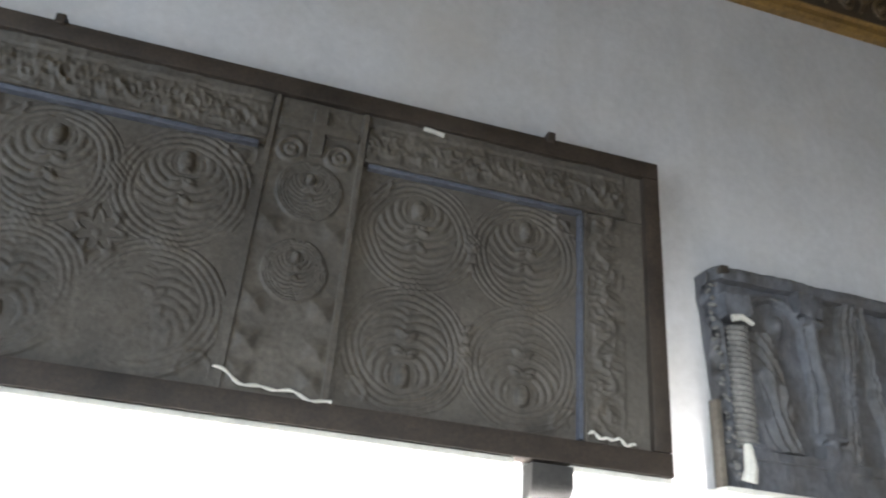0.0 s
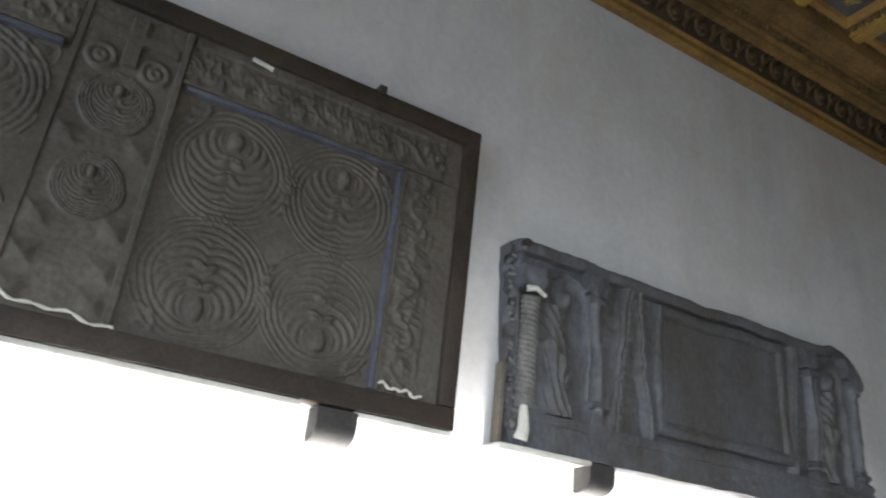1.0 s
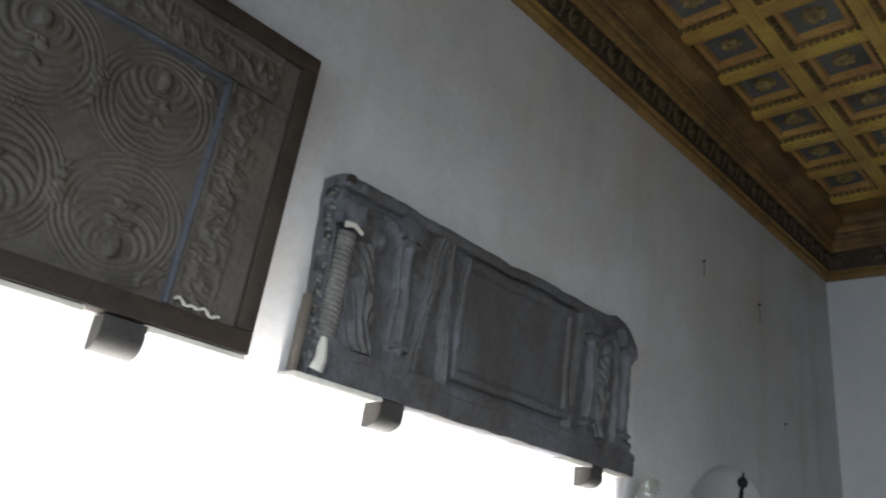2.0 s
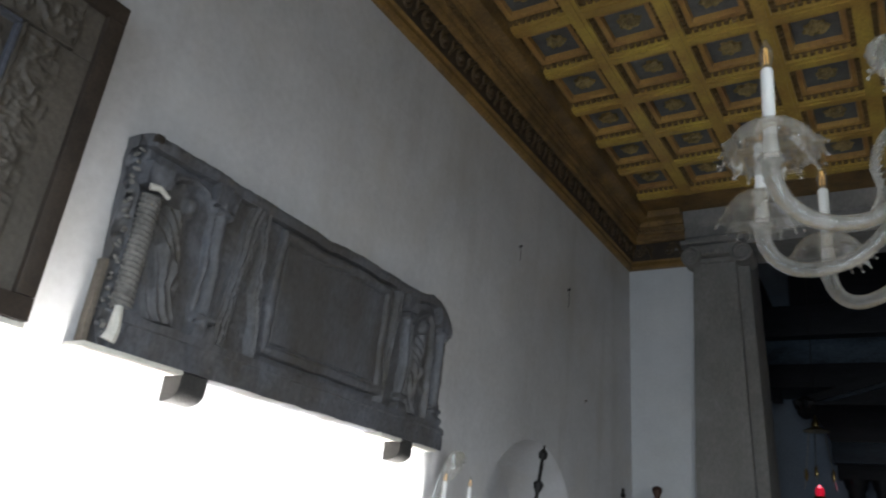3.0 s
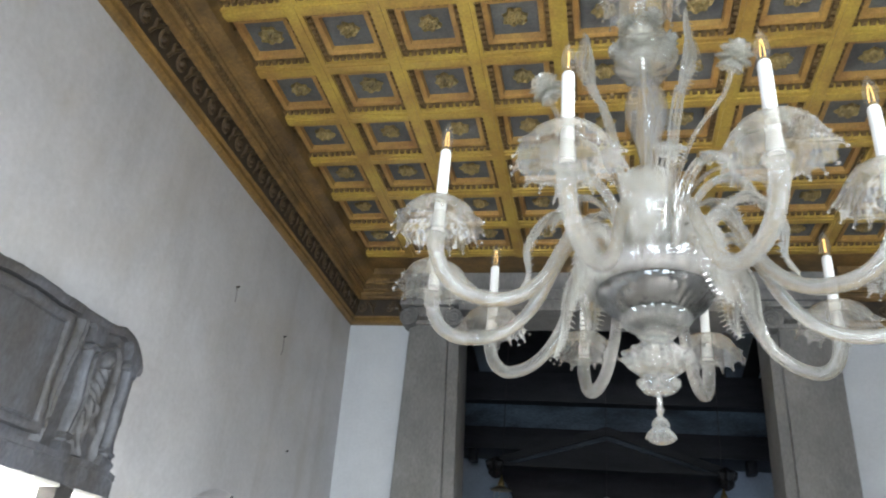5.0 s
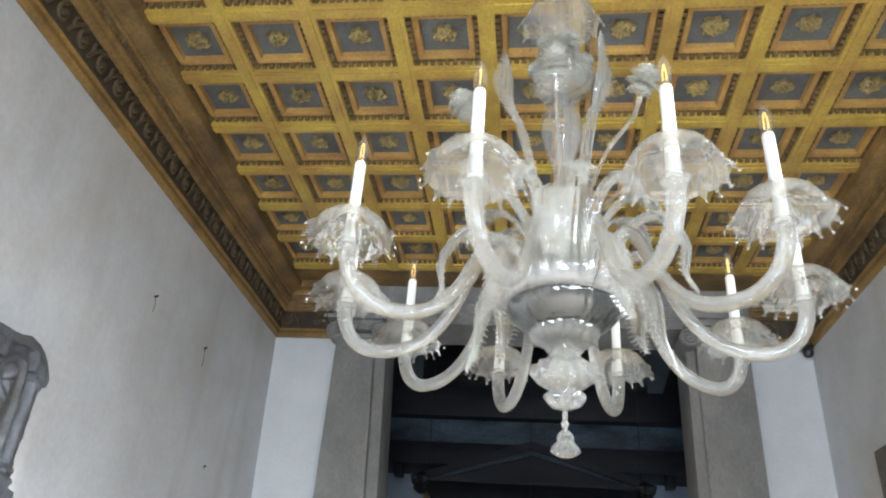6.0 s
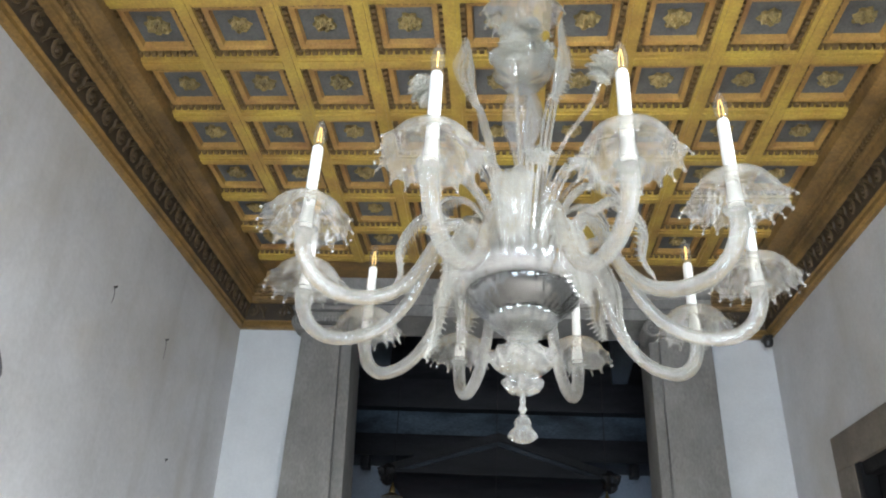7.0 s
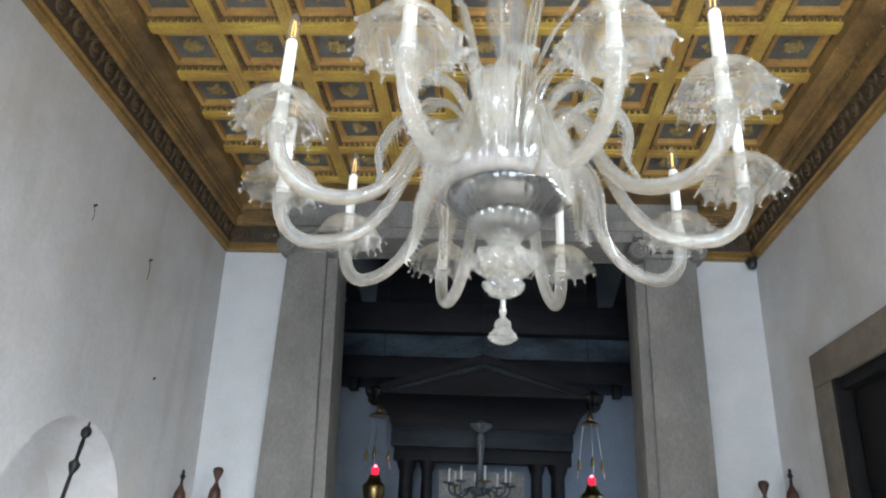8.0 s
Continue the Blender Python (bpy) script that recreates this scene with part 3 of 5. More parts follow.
part("door_frame", boxed(-0.011, 0.129, -hw + 0.076, hw - 0.076, DZ - 0.085, DZ - 0.001, 0.008), DOOR_WOOD, door)

# ---- framed Early Christian relief on the left wall ----


def gauss(d, s):
    return np.exp(-(d / s) ** 2)


def medallion(Y, Z, cy, cz, R, flip=1):
    """A roundel of many concentric strands with a leaf spray and a bud inside."""
    Y = Y + 0.005 * lattice_noise(Y * 11, Z * 11, 31)
    Z = Z + 0.005 * lattice_noise(Y * 11 + 7, Z * 11, 32)
    y, z = (Y - cy) / R, flip * (Z - cz) / R
    r = np.hypot(y, z)
    a = np.arctan2(y, -z)
    h = np.zeros_like(Y)
    edge = np.clip((1.04 - r) * 18, 0, 1)
    # plaited outer strands
    ring = np.abs(np.sin((r - 0.655) / 0.096 * math.pi)) ** 0.7
    # arcs that hang below the bud and dip to the stem
    e = np.hypot(y * 0.92, z - 0.40) + 0.10 * np.exp(-np.abs(y) / 0.10) * (z < 0.3)
    arcs = np.abs(np.sin(e / 0.128 * math.pi)) ** 0.7
    w = np.clip((r - 0.60) / 0.07, 0, 1)
    h += edge * (0.004 + 0.0078 * (w * ring + (1 - w) * arcs * np.clip(e / 0.2, 0, 1)))
    # small leaves in pairs on the stem
    for zz, s in ((0.08, 1.0), (-0.22, 0.85)):
        for side in (-1, 1):
            d = np.hypot((y - side * 0.085 * s) / 1.35, z - zz + 0.4 * side * (y - side * 0.085))
            h += 0.013 * np.sqrt(np.clip(1 - (d / (0.085 * s)) ** 2, 0, 1))
    h += 0.024 * np.sqrt(np.clip(1 - ((y / 0.125) ** 2 + ((z - 0.42) / 0.18) ** 2), 0, 1))
    h -= 0.006 * gauss(np.hypot(y / 0.17, (z - 0.42) / 0.24) - 1.0, 0.25)
    return h


def field(Y, Z, y0, y1, z0, z1, base, worn):
    h = np.full_like(Y, base)
    R = min(y1 - y0, z1 - z0) / 4 * 1.10
    best = np.zeros_like(Y)
    my, mz = (y0 + y1) / 2, (z0 + z1) / 2
    oy, oz = (y1 - y0) / 4, (z1 - z0) / 4
    for sy in (-1, 1):
        for sz in (-1, 1):
            best = np.maximum(best, medallion(Y, Z, my + sy * oy, mz + sz * oz, R, sz))
            # corner leaves
            for cy, cz in ((y0 if sy < 0 else y1, z0 if sz < 0 else z1),):
                d = np.hypot(Y - cy + sy * 0.035, Z - cz + sz * 0.035)
                h += 0.012 * gauss(d, 0.022) + 0.008 * gauss(d - 0.045, 0.008)
    h += best
    # knots where the rings meet
    for ky, kz in ((my, mz + oz), (my, mz - oz), (my - oy, mz), (my + oy, mz)):
        d = np.hypot(Y - ky, Z - kz)
        h += (0.007 * np.abs(np.sin((Y - ky + Z - kz) * 150)) + 0.005) * gauss(d, 0.040)
    d = np.hypot(Y - my, Z - mz)
    a = np.arctan2(Z - mz, Y - my)
    if worn:
        h += 0.014 * gauss(d - 0.055 * (1 + 0.25 * np.cos(7 * a)), 0.014) + 0.012 * gauss(d, 0.02)
        w = np.clip(1.3 * gauss(np.hypot((Y - y0 - 0.62 * (y1 - y0)) / 1.3, Z - z0 - 0.12), 0.15) + 0.8 * gauss(np.hypot(Y - y0 - 0.05, Z - mz + 0.1), 0.16), 0, 0.9)
        h = base + 0.006 + (h - base - 0.006) * 0.8 * (1 - w)
    else:
        h += 0.008 * gauss(Y - my, 0.016) * np.abs(np.sin(Z * 95)) * (np.abs(Z - mz) < oz)
    return h


def lattice_noise(u, v, seed):
    """Smooth random relief, from hashed corners."""
    i, j = np.floor(u).astype(np.int64), np.floor(v).astype(np.int64)
    f, g = u - i, v - j
    f, g = f * f * (3 - 2 * f), g * g * (3 - 2 * g)

    def corner(p, q):
        n = (p * 374761393 + q * 668265263 + seed * 982451653) & 0x7FFFFFFF
        n = ((n ^ (n >> 13)) * 1274126177) & 0x7FFFFFFF
        return ((n ^ (n >> 16)) & 0xFFFF) / 65535.0 * 2 - 1
    low = corner(i, j) * (1 - f) + corner(i + 1, j) * f
    high = corner(i, j + 1) * (1 - f) + corner(i + 1, j + 1) * f
    return low * (1 - g) + high * g


def rough(Y, Z, amount, seed):
    seed = int(seed * 10) + 3
    return amount * (1.6 * lattice_noise(Y * 9, Z * 9, seed) + 1.0 * lattice_noise(Y * 27, Z * 27, seed + 1) + 0.7 * lattice_noise(Y * 80, Z * 80, seed + 2))


def vine(U, V, half, seed):
    """Running leaf scroll along U, centred on V = 0."""
    c = half * 0.5 * np.sin(U * 34 + seed)
    h = 0.011 * gauss(V - c, half * 0.16)
    ph = np.cos(U * 34 + seed)
    h += 0.013 * gauss(np.hypot(ph * 0.05, V + c * 0.7), half * 0.33)
    h += 0.007 * np.abs(np.sin(U * 150 + V * 60)) * gauss(V + c * 0.5, half * 0.6)
    ridge = 1 - np.abs(lattice_noise(U * 42 + seed, V * 42, int(seed * 10))) * 2
    h = 0.55 * h + 0.007 * np.clip(ridge, 0, 1) * gauss(V, half * 1.1) + 0.004 * lattice_noise(U * 18, V * 18, 7)
    return h


FACE = -2.318
panel = thing("stone_relief", pose(0, 0, 0), "weathered grey marble relief with ringed roundels in a brown frame", "relief")
part("backing", boxed(XL + 0.002, FACE - 0.012, -1.25, 1.255, 2.175, 3.245), MARBLE, panel)
relief("roundel_panel", MARBLE, 0.232, 0.972, 2.232, 3.005, XL + 0.01, lambda Y, Z: field(Y, Z, 0.24, 0.965, 2.245, 2.995, FACE - 0.020, False) + rough(Y, Z, 0.0012, 1), 0.0042, panel)
relief("roundel_panel", MARBLE, -0.845, -0.105, 2.232, 3.005, XL + 0.01, lambda Y, Z: field(Y, Z, -0.838, -0.112, 2.245, 2.995, FACE - 0.018, True) + rough(Y, Z, 0.002, 4), 0.0042, panel, "worn and partly broken away")


def strip(Y, Z):
    h = np.full_like(Y, FACE + 0.012) + rough(Y, Z, 0.0012, 7)
    c = 0.066
    edge = np.minimum(Y + 0.082, 0.214 - Y)
    h += np.where(edge < 0.016, 0.008, 0)
    cross = (((np.abs(Y - c) < 0.020) & (Z > 2.99) & (Z < 3.165)) | ((np.abs(Z - 3.09) < 0.018) & (np.abs(Y - c) < 0.125)))
    h += np.where(cross, 0.014, 0)
    for s in (-1, 1):
        d = np.hypot(Y - c - s * 0.075, Z - 3.0)
        h += 0.010 * np.abs(np.sin(d * 130)) * (d < 0.05)
    for cz, R in ((2.862, 0.098), (2.60, 0.095)):
        h += 0.8 * medallion(Y, Z, c, cz, R)
    for cz in (2.735, 2.49, 2.37, 2.28):
        for s in (-1, 1):
            d = np.maximum(np.abs(Y - c - s * 0.095), np.abs(Z - cz))
            h += 0.014 * gauss(d, 0.026)
    return h


relief("cross_strip", MARBLE, -0.085, 0.217, 2.235, 3.185, XL + 0.01, strip, 0.004, panel)
for y0, y1, seed in ((-1.14, -0.09, 2.0), (0.222, 1.13, 0.4)):
    relief("top_border", MARBLE, y0, y1, 3.009, 3.19, XL + 0.01,
           lambda Y, Z, s=seed: FACE + 0.008 + vine(Y, Z - 3.085, 0.066, s) + np.where(Z > 3.155, 0.004, 0) + np.where(Z < 3.022, 0.010, 0) + rough(Y, Z, 0.0016, s), 0.005, panel)
relief("side_border", MARBLE, 0.977, 1.198, 2.235, 3.005, XL + 0.01,
       lambda Y, Z: FACE + 0.008 + np.where(Y < 1.12, vine(Z, Y - 1.05, 0.062, 1.0), 0) + np.where(Y < 0.992, 0.010, 0) + rough(Y, Z, 0.0015, 3), 0.005, panel)
relief("side_border", MARBLE, -1.19, -0.85, 2.235, 3.005, XL + 0.01, lambda Y, Z: FACE + 0.008 + vine(Z, Y + 0.94, 0.062, 1.6) + rough(Y, Z, 0.0015, 3), 0.006, panel)
relief("corner_block", MARBLE, 1.134, 1.198, 3.009, 3.19, XL + 0.01, lambda Y, Z: FACE + 0.006 + rough(Y, Z, 0.002, 9), 0.008, panel)
# strips along the recess edges that carry the painted blue skylight
part("inner_ledge", boxed(XL + 0.01, FACE + 0.014, 0.236, 0.972, 2.994, 3.0075, 0.002), MARBLE_EDGE, panel, "recess edge with blue skylight in its colour")
part("inner_ledge", boxed(XL + 0.01, FACE + 0.013, 0.962, 0.9755, 2.24, 2.992, 0.002), MARBLE_EDGE, panel, "recess edge with blue skylight in its colour")
part("inner_ledge", boxed(XL + 0.01, FACE + 0.014, -0.845, -0.108, 2.992, 3.0075, 0.002), MARBLE_EDGE, panel, "recess edge with blue skylight in its colour")
for a in ((-1.25, 1.26, 3.19, 3.255), (-1.25, 1.26, 2.163, 2.232)):
    part("frame_rail", boxed(XL + 0.003, -2.288, *a, 0.004), IRON_FRAME, panel, "dark brown frame rail")
for a in ((1.200, 1.26, 2.234, 3.188), (-1.25, -1.192, 2.234, 3.188)):
    part("frame_stile", boxed(XL + 0.003, -2.289, *a, 0.004), IRON_FRAME, panel, "dark brown frame stile")
for y in (-0.745, 0.845):
    part("clamp", boxed(XL + 0.003, -2.276, y - 0.014, y + 0.014, 3.24, 3.275, 0.003), IRON_FRAME, panel, "small iron clamp")
for y0, y1, zz, sl in ((-0.095, 0.228, 2.262, -0.028), (0.985, 1.135, 2.256, -0.014)):
    pts = []
    n = 22
    for k in range(n + 1):
        u = k / n
        pts.append((-2.291, y0 + (y1 - y0) * u, zz + sl * u + 0.009 * math.sin(u * 17) * math.sin(u * 5 + 1) + (0.025 * max(0, 0.2 - u) * 5 if sl < -0.02 else 0)))
    part("broken_edge", tube(pts, lambda u: 0.0032 + 0.003 * math.sin(u * 23) ** 2, 6), MORTAR, panel, "jagged pale mortar edge")
part("patch", tube([(-2.302, 0.40, 3.185), (-2.302, 0.43, 3.182), (-2.302, 0.47, 3.175)], 0.008, 6), MORTAR, panel, "pale mortar patch")

# ---- sarcophagus front on corbels ----


def sarcophagus(Y, Z):
    """Twisted column, draped forms between smooth columns, a plain tablet and the same again, over a plain plinth."""
    F = -2.285
    true_y = Y
    Y = Y + (0.010 * lattice_noise(Y * 6, Z * 8, 11) + 0.005 * lattice_noise(Y * 20, Z * 22, 12)) * (np.abs(Y - 2.50) > 0.36)
    z = Z - 2.16
    h = np.full_like(Y, F - 0.062)
    high = (z > 0.11) & (z < 0.66)

    def rod(centre, half, amp):
        return amp * np.sqrt(np.clip(1 - ((Y - centre) / half) ** 2, 0, 1))
    # an arch over each draped form
    for ny, nw in ((1.672, 0.108), (3.200, 0.085)):
        d = np.where(z > 0.50, np.hypot(Y - ny, (z - 0.50) * 0.95), np.abs(Y - ny))
        h = np.where((d > nw) & high, np.maximum(h, F - 0.022), h)
        h += 0.026 * gauss(d - nw - 0.012, 0.014) * high
        # draped standing form: body, shoulder and a crossing fold
        lean = ny + 0.030 * np.sin(z * 7 + ny) - 0.01
        width = nw * (0.70 - 0.25 * np.clip((z - 0.30) * 3, 0, 1))
        body = rod(lean, width, 0.070) * (z > 0.12) * (z < 0.50)
        folds = 0.007 * np.sin((Y + 0.45 * z) * 190 + 2.0 * np.sin(z * 14))
        h = np.where(body > 0, np.maximum(h, F - 0.062 + body + folds * (body > 0.02)), h)
        h = np.maximum(h, F - 0.062 + 0.075 * np.sqrt(np.clip(1 - ((Y - ny - 0.015) / 0.042) ** 2 - ((z - 0.535) / 0.050) ** 2, 0, 1)) * 1.0)
        cross = np.abs((z - 0.30) + 0.9 * (Y - ny))
        h += 0.016 * gauss(cross, 0.018) * (np.abs(Y - ny) < nw * 0.8)
    # leaning drapery between the column and the tablet
    for c0, slant, half in ((1.955, 0.16, 0.048), (2.062, -0.10, 0.030), (2.930, 0.12, 0.034)):
        c = c0 + slant * (z - 0.38)
        h = np.where(high, np.maximum(h, F - 0.050 + rod(c, half, 0.058) + 0.004 * np.sin((Y - c) * 330)), h)
    # smooth columns with base and capital
    for c0, half, amp in ((1.825, 0.036, 0.085), (3.050, 0.028, 0.075), (3.345, 0.030, 0.080)):
        c = c0 + 0.010 * np.sin(z * 6)
        h = np.where(high, np.maximum(h, F - 0.058 + rod(c, half, amp)), h)
        for zz, hh, grow in ((0.135, 0.022, 0.014), (0.185, 0.010, 0.007), (0.560, 0.012, 0.006), (0.620, 0.040, 0.018)):
            h = np.where((np.abs(z - zz) < hh) & (np.abs(Y - c) < half + grow), np.maximum(h, F + 0.020 + 0.008 * np.cos((z - zz) / hh * 1.5)), h)
    # bed of the twisted column at the broken end
    c = np.abs(Y - 1.522)
    h = np.where((c < 0.040) & (z > 0.12) & (z < 0.53), F - 0.035, h)
    h = np.where((c < 0.050) & (z > 0.53) & (z < 0.61), F + 0.022, h)
    h = np.where((c < 0.046) & (z > 0.08) & (z < 0.13), F + 0.030, h)
    # plain tablet in a broad moulded edge
    e = np.minimum.reduce([Y - 2.125, 2.890 - Y, z - 0.15, 0.645 - z])
    h = np.where(e > 0, F - 0.004, h)
    h = np.where((e > 0) & (e < 0.040), F + 0.002 + 0.007 * np.sin(np.clip(e / 0.040, 0, 1) * math.pi), h)
    h = np.where((e > 0.040) & (e < 0.050), F - 0.011, h)
    # plinth and top rail
    h = np.where(z < 0.105, F + 0.014, h)
    h = np.where((z > 0.085) & (z < 0.118), F + 0.022, h)
    h = np.where(z > 0.655, np.maximum(h, F + 0.006 + 0.010 * gauss(z - 0.685, 0.02)), h)
    h += rough(Y, Z, 0.0026, 5) * np.where(e > 0.05, 0.35, 1.0) - 0.02 * gauss(np.hypot(Y - 1.50, Z - 2.72), 0.05)
    h -= 0.016 * np.clip(lattice_noise(true_y * 7, Z * 9, 21) - 0.30, 0, 1) * (np.abs(true_y - 2.50) > 0.42)
    # the end is broken away in steps
    h -= 0.05 * np.clip((1.475 - true_y) / 0.03, 0, 1) * (0.6 + 0.6 * lattice_noise(true_y * 40, Z * 26, 41))
    return np.maximum(h, XL + 0.02)


def worn_edge(Y, Z):
    """Rounded shoulders, a slightly uneven top and a broken left side."""
    top = 2.894 + 0.006 * lattice_noise(Y * 8, Y * 0 + 0.5, 5) + 0.004 * lattice_noise(Y * 30, Y * 0 + 0.5, 6) - 0.012 * np.exp(-((Y - 2.3) / 0.45) ** 2) + 0.022 * np.exp(-((Y - 3.24) / 0.08) ** 2)
    top = top - 0.12 * np.clip((Y - 3.30) / 0.13, 0, 1) ** 2.2 - 0.03 * np.clip((1.46 - Y) / 0.04, 0, 1) ** 2
    bottom = 2.158 + 0.003 * lattice_noise(Y * 14, Y * 0 + 0.5, 9)
    ZZ = bottom + (Z - 2.16) / 0.70 * (top - bottom)
    YY = Y + 0.007 * lattice_noise(Z * 18, Z * 0 + 0.5, 3) * np.clip((1.5 - Y) / 0.06, 0, 1) + (0.006 * lattice_noise(Z * 22, Z * 0 + 0.5, 4) + 0.025 * np.clip((2.6 - Z) / 0.5, 0, 1)) * np.clip((Y - 3.34) / 0.08, 0, 1)
    YY = YY + 0.055 * np.clip((2.86 - Z) / 0.7, 0, 1) * np.clip((1.52 - Y) / 0.07, 0, 1)
    return YY, ZZ


slab = thing("sarcophagus_front", pose(0, 0, 0), "blue-grey carved marble sarcophagus front with a plain central tablet", "relief")
relief("carved_slab", MARBLE_BLUE, 1.425, 3.43, 2.16, 2.86, XL + 0.004, sarcophagus, 0.0052, slab, inside=worn_edge)
bm = bmesh.new()
tube([(-2.262, 1.490, 2.70), (-2.252, 1.52, 2.705), (-2.258, 1.565, 2.69)], lambda u: 0.013 * (1 - 0.4 * u), 7, bm)
part("mortar_repair", bm, MORTAR, slab, "pale mortar repair")
bm = tube([(-2.255, 1.49, 2.175), (-2.247, 1.495, 2.21), (-2.25, 1.495, 2.25), (-2.26, 1.50, 2.285)], lambda u: 0.024 * (1 - 0.45 * u), 8)
part("mortar_repair", bm, MORTAR, slab, "pale mortar repair")
part("side_mortar", boxed(XL + 0.004, -2.326, 1.447, 1.468, 2.162, 2.44, 0.006), STONE_WARM, slab, "pale mortar along the side")
bm = lathe([(0.033, 2.285 + 0.395 * k / 150) for k in range(151)], 20, 2, 0.09, twist=0.90)
part("twisted_colonette", bm, COLONETTE, slab, "worn twisted colonette, paled as if lit", pose(-2.288, 1.522, 0))
rng = random.Random(12)
bm = bmesh.new()
for k in range(26):
    z = 2.20 + 0.66 * k / 26 + rng.uniform(-0.01, 0.01)
    y = 1.432 + 0.055 * (2.86 - z) / 0.7 + rng.uniform(0.0, 0.022)
    w = Matrix.Translation((-2.310 + rng.uniform(-0.012, 0.010), y, z)) @ Euler((rng.random() * 3, rng.random() * 3, rng.random() * 3)).to_matrix().to_4x4()
    bmesh.ops.create_icosphere(bm, subdivisions=1, radius=1.0, matrix=w @ Matrix.Diagonal((rng.uniform(0.006, 0.012), rng.uniform(0.005, 0.010), rng.uniform(0.008, 0.018), 1)))
tagged(part("broken_edge", bm, COLONETTE, slab, "broken stone edge, paled as if lit", smooth=False), kind="stuff")
part("clamp", boxed(XL + 0.003, -2.262, 1.468, 1.498, 2.865, 2.892, 0.006), IRON_FRAME, slab, "rusty iron clamp")

# corbels and the pale bearing strips under the reliefs


def corbel(y, w, d, group_of):
    prof = [(XL + 0.001, 2.155), (XL + d, 2.155), (XL + d, 2.108)]
    for k in range(1, 10):
        a = k / 9 * math.pi / 2
        prof.append((XL + d - (d - 0.012) * (1 - math.cos(a)), 2.108 - 0.050 * math.sin(a)))
    prof.append((XL + 0.001, 2.058))
    ob = part("corbel", extrude(prof, 'y', y - w / 2, y + w / 2), CORBEL)
    return tagged(ob, group_of, "corbel", "corbels under the reliefs")


corbel(0.876, 0.126, 0.075, "dark stone corbel under the framed relief")
corbel(1.862, 0.112, 0.09, "dark stone corbel under the sarcophagus front")
corbel(3.155, 0.105, 0.09, "dark stone corbel under the sarcophagus front")
for y0, y1 in ((-1.25, 0.76), (0.93, 1.26)):
    tagged(part("bearing_strip", boxed(XL + 0.001, -2.30, y0, y1, 2.145, 2.1605, 0.003), MORTAR), "pale mortar strip under the framed relief", "ledge", "mortar strips")
for y0, y1 in ((1.42, 1.800), (2.93, 3.095), (3.215, 3.40)):
    tagged(part("bearing_strip", boxed(XL + 0.001, -2.265, y0, y1, 2.143, 2.1575, 0.003), MORTAR), "pale mortar strip under the sarcophagus front", "ledge", "mortar strips")

# iron nails and drips on the wall
for y, z, L in ((4.30, 3.635, 0.10), (5.13, 3.615, 0.14), (5.55, 2.86, 0.02)):
    nail = thing("wall_hook", pose(XL, y, z), "small rusty iron hook in the plaster", "hook", "hooks in the wall")
    part("shank", tube([(-0.01, 0, 0), (0.012, 0, 0.0), (0.018, 0.004, 0.008)], 0.007, 6), IRON, nail)
    part("wire", tube(smooth_line([(0.004, 0, 0), (0.004, 0.01 + L * 0.1, -L * 0.5), (0.004, L * 0.12, -L)], 6), 0.0018, 5), IRON, nail)

# ---- blown-glass chandelier ----
CX, CY = 0.107, 2.03
BEARINGS = (-71, -42, -2.4, 30.5, 71, 109, 143, 176.6, 210, 250.6)


def cup_mesh(r0=0.102, name="bobeche"):
    """A blown glass shade like a small umbrella, its rim pinched into drops."""
    bm = bmesh.new()
    n, waves = 144, 6
    rows = ((0.016, 0.056), (0.030, 0.0555), (0.046, 0.052), (0.061, 0.045), (0.074, 0.034), (0.084, 0.020), (0.091, 0.005), (0.097, -0.008), (0.104, -0.015))
    rings = []
    for k, (r, z) in enumerate(rows):
        ring = []
        f = k / (len(rows) - 1)
        for i in range(n):
            a = 2 * math.pi * i / n
            lob = math.cos(waves * a)
            rr = r * (r0 / 0.102) * (1 + 0.05 * f ** 4 * lob)
            tip = max(0.0, math.cos(3 * waves * a)) ** 1.6 * f ** 6
            ring.append(bm.verts.new(((rr + 0.009 * tip) * math.cos(a), (rr + 0.009 * tip) * math.sin(a), z + 0.007 * f ** 4 * lob - 0.012 * tip)))
        rings.append(ring)
    for a, b in zip(rings, rings[1:]):
        for i in range(n):
            bm.faces.new((a[i], a[(i + 1) % n], b[(i + 1) % n], b[i]))
    bmesh.ops.solidify(bm, geom=bm.faces[:], thickness=0.0022)
    for i in range(3 * waves):
        a = 2 * math.pi * i / (3 * waves)
        lob = math.cos(waves * a)
        r = 0.104 * (r0 / 0.102) * (1 + 0.05 * lob) + 0.0092
        bmesh.ops.create_icosphere(bm, subdivisions=2, radius=0.0040, matrix=Matrix.Translation((r * math.cos(a), r * math.sin(a), -0.029 + 0.007 * lob)))
    return mesh_of(bm, name, GLASS_CUP)


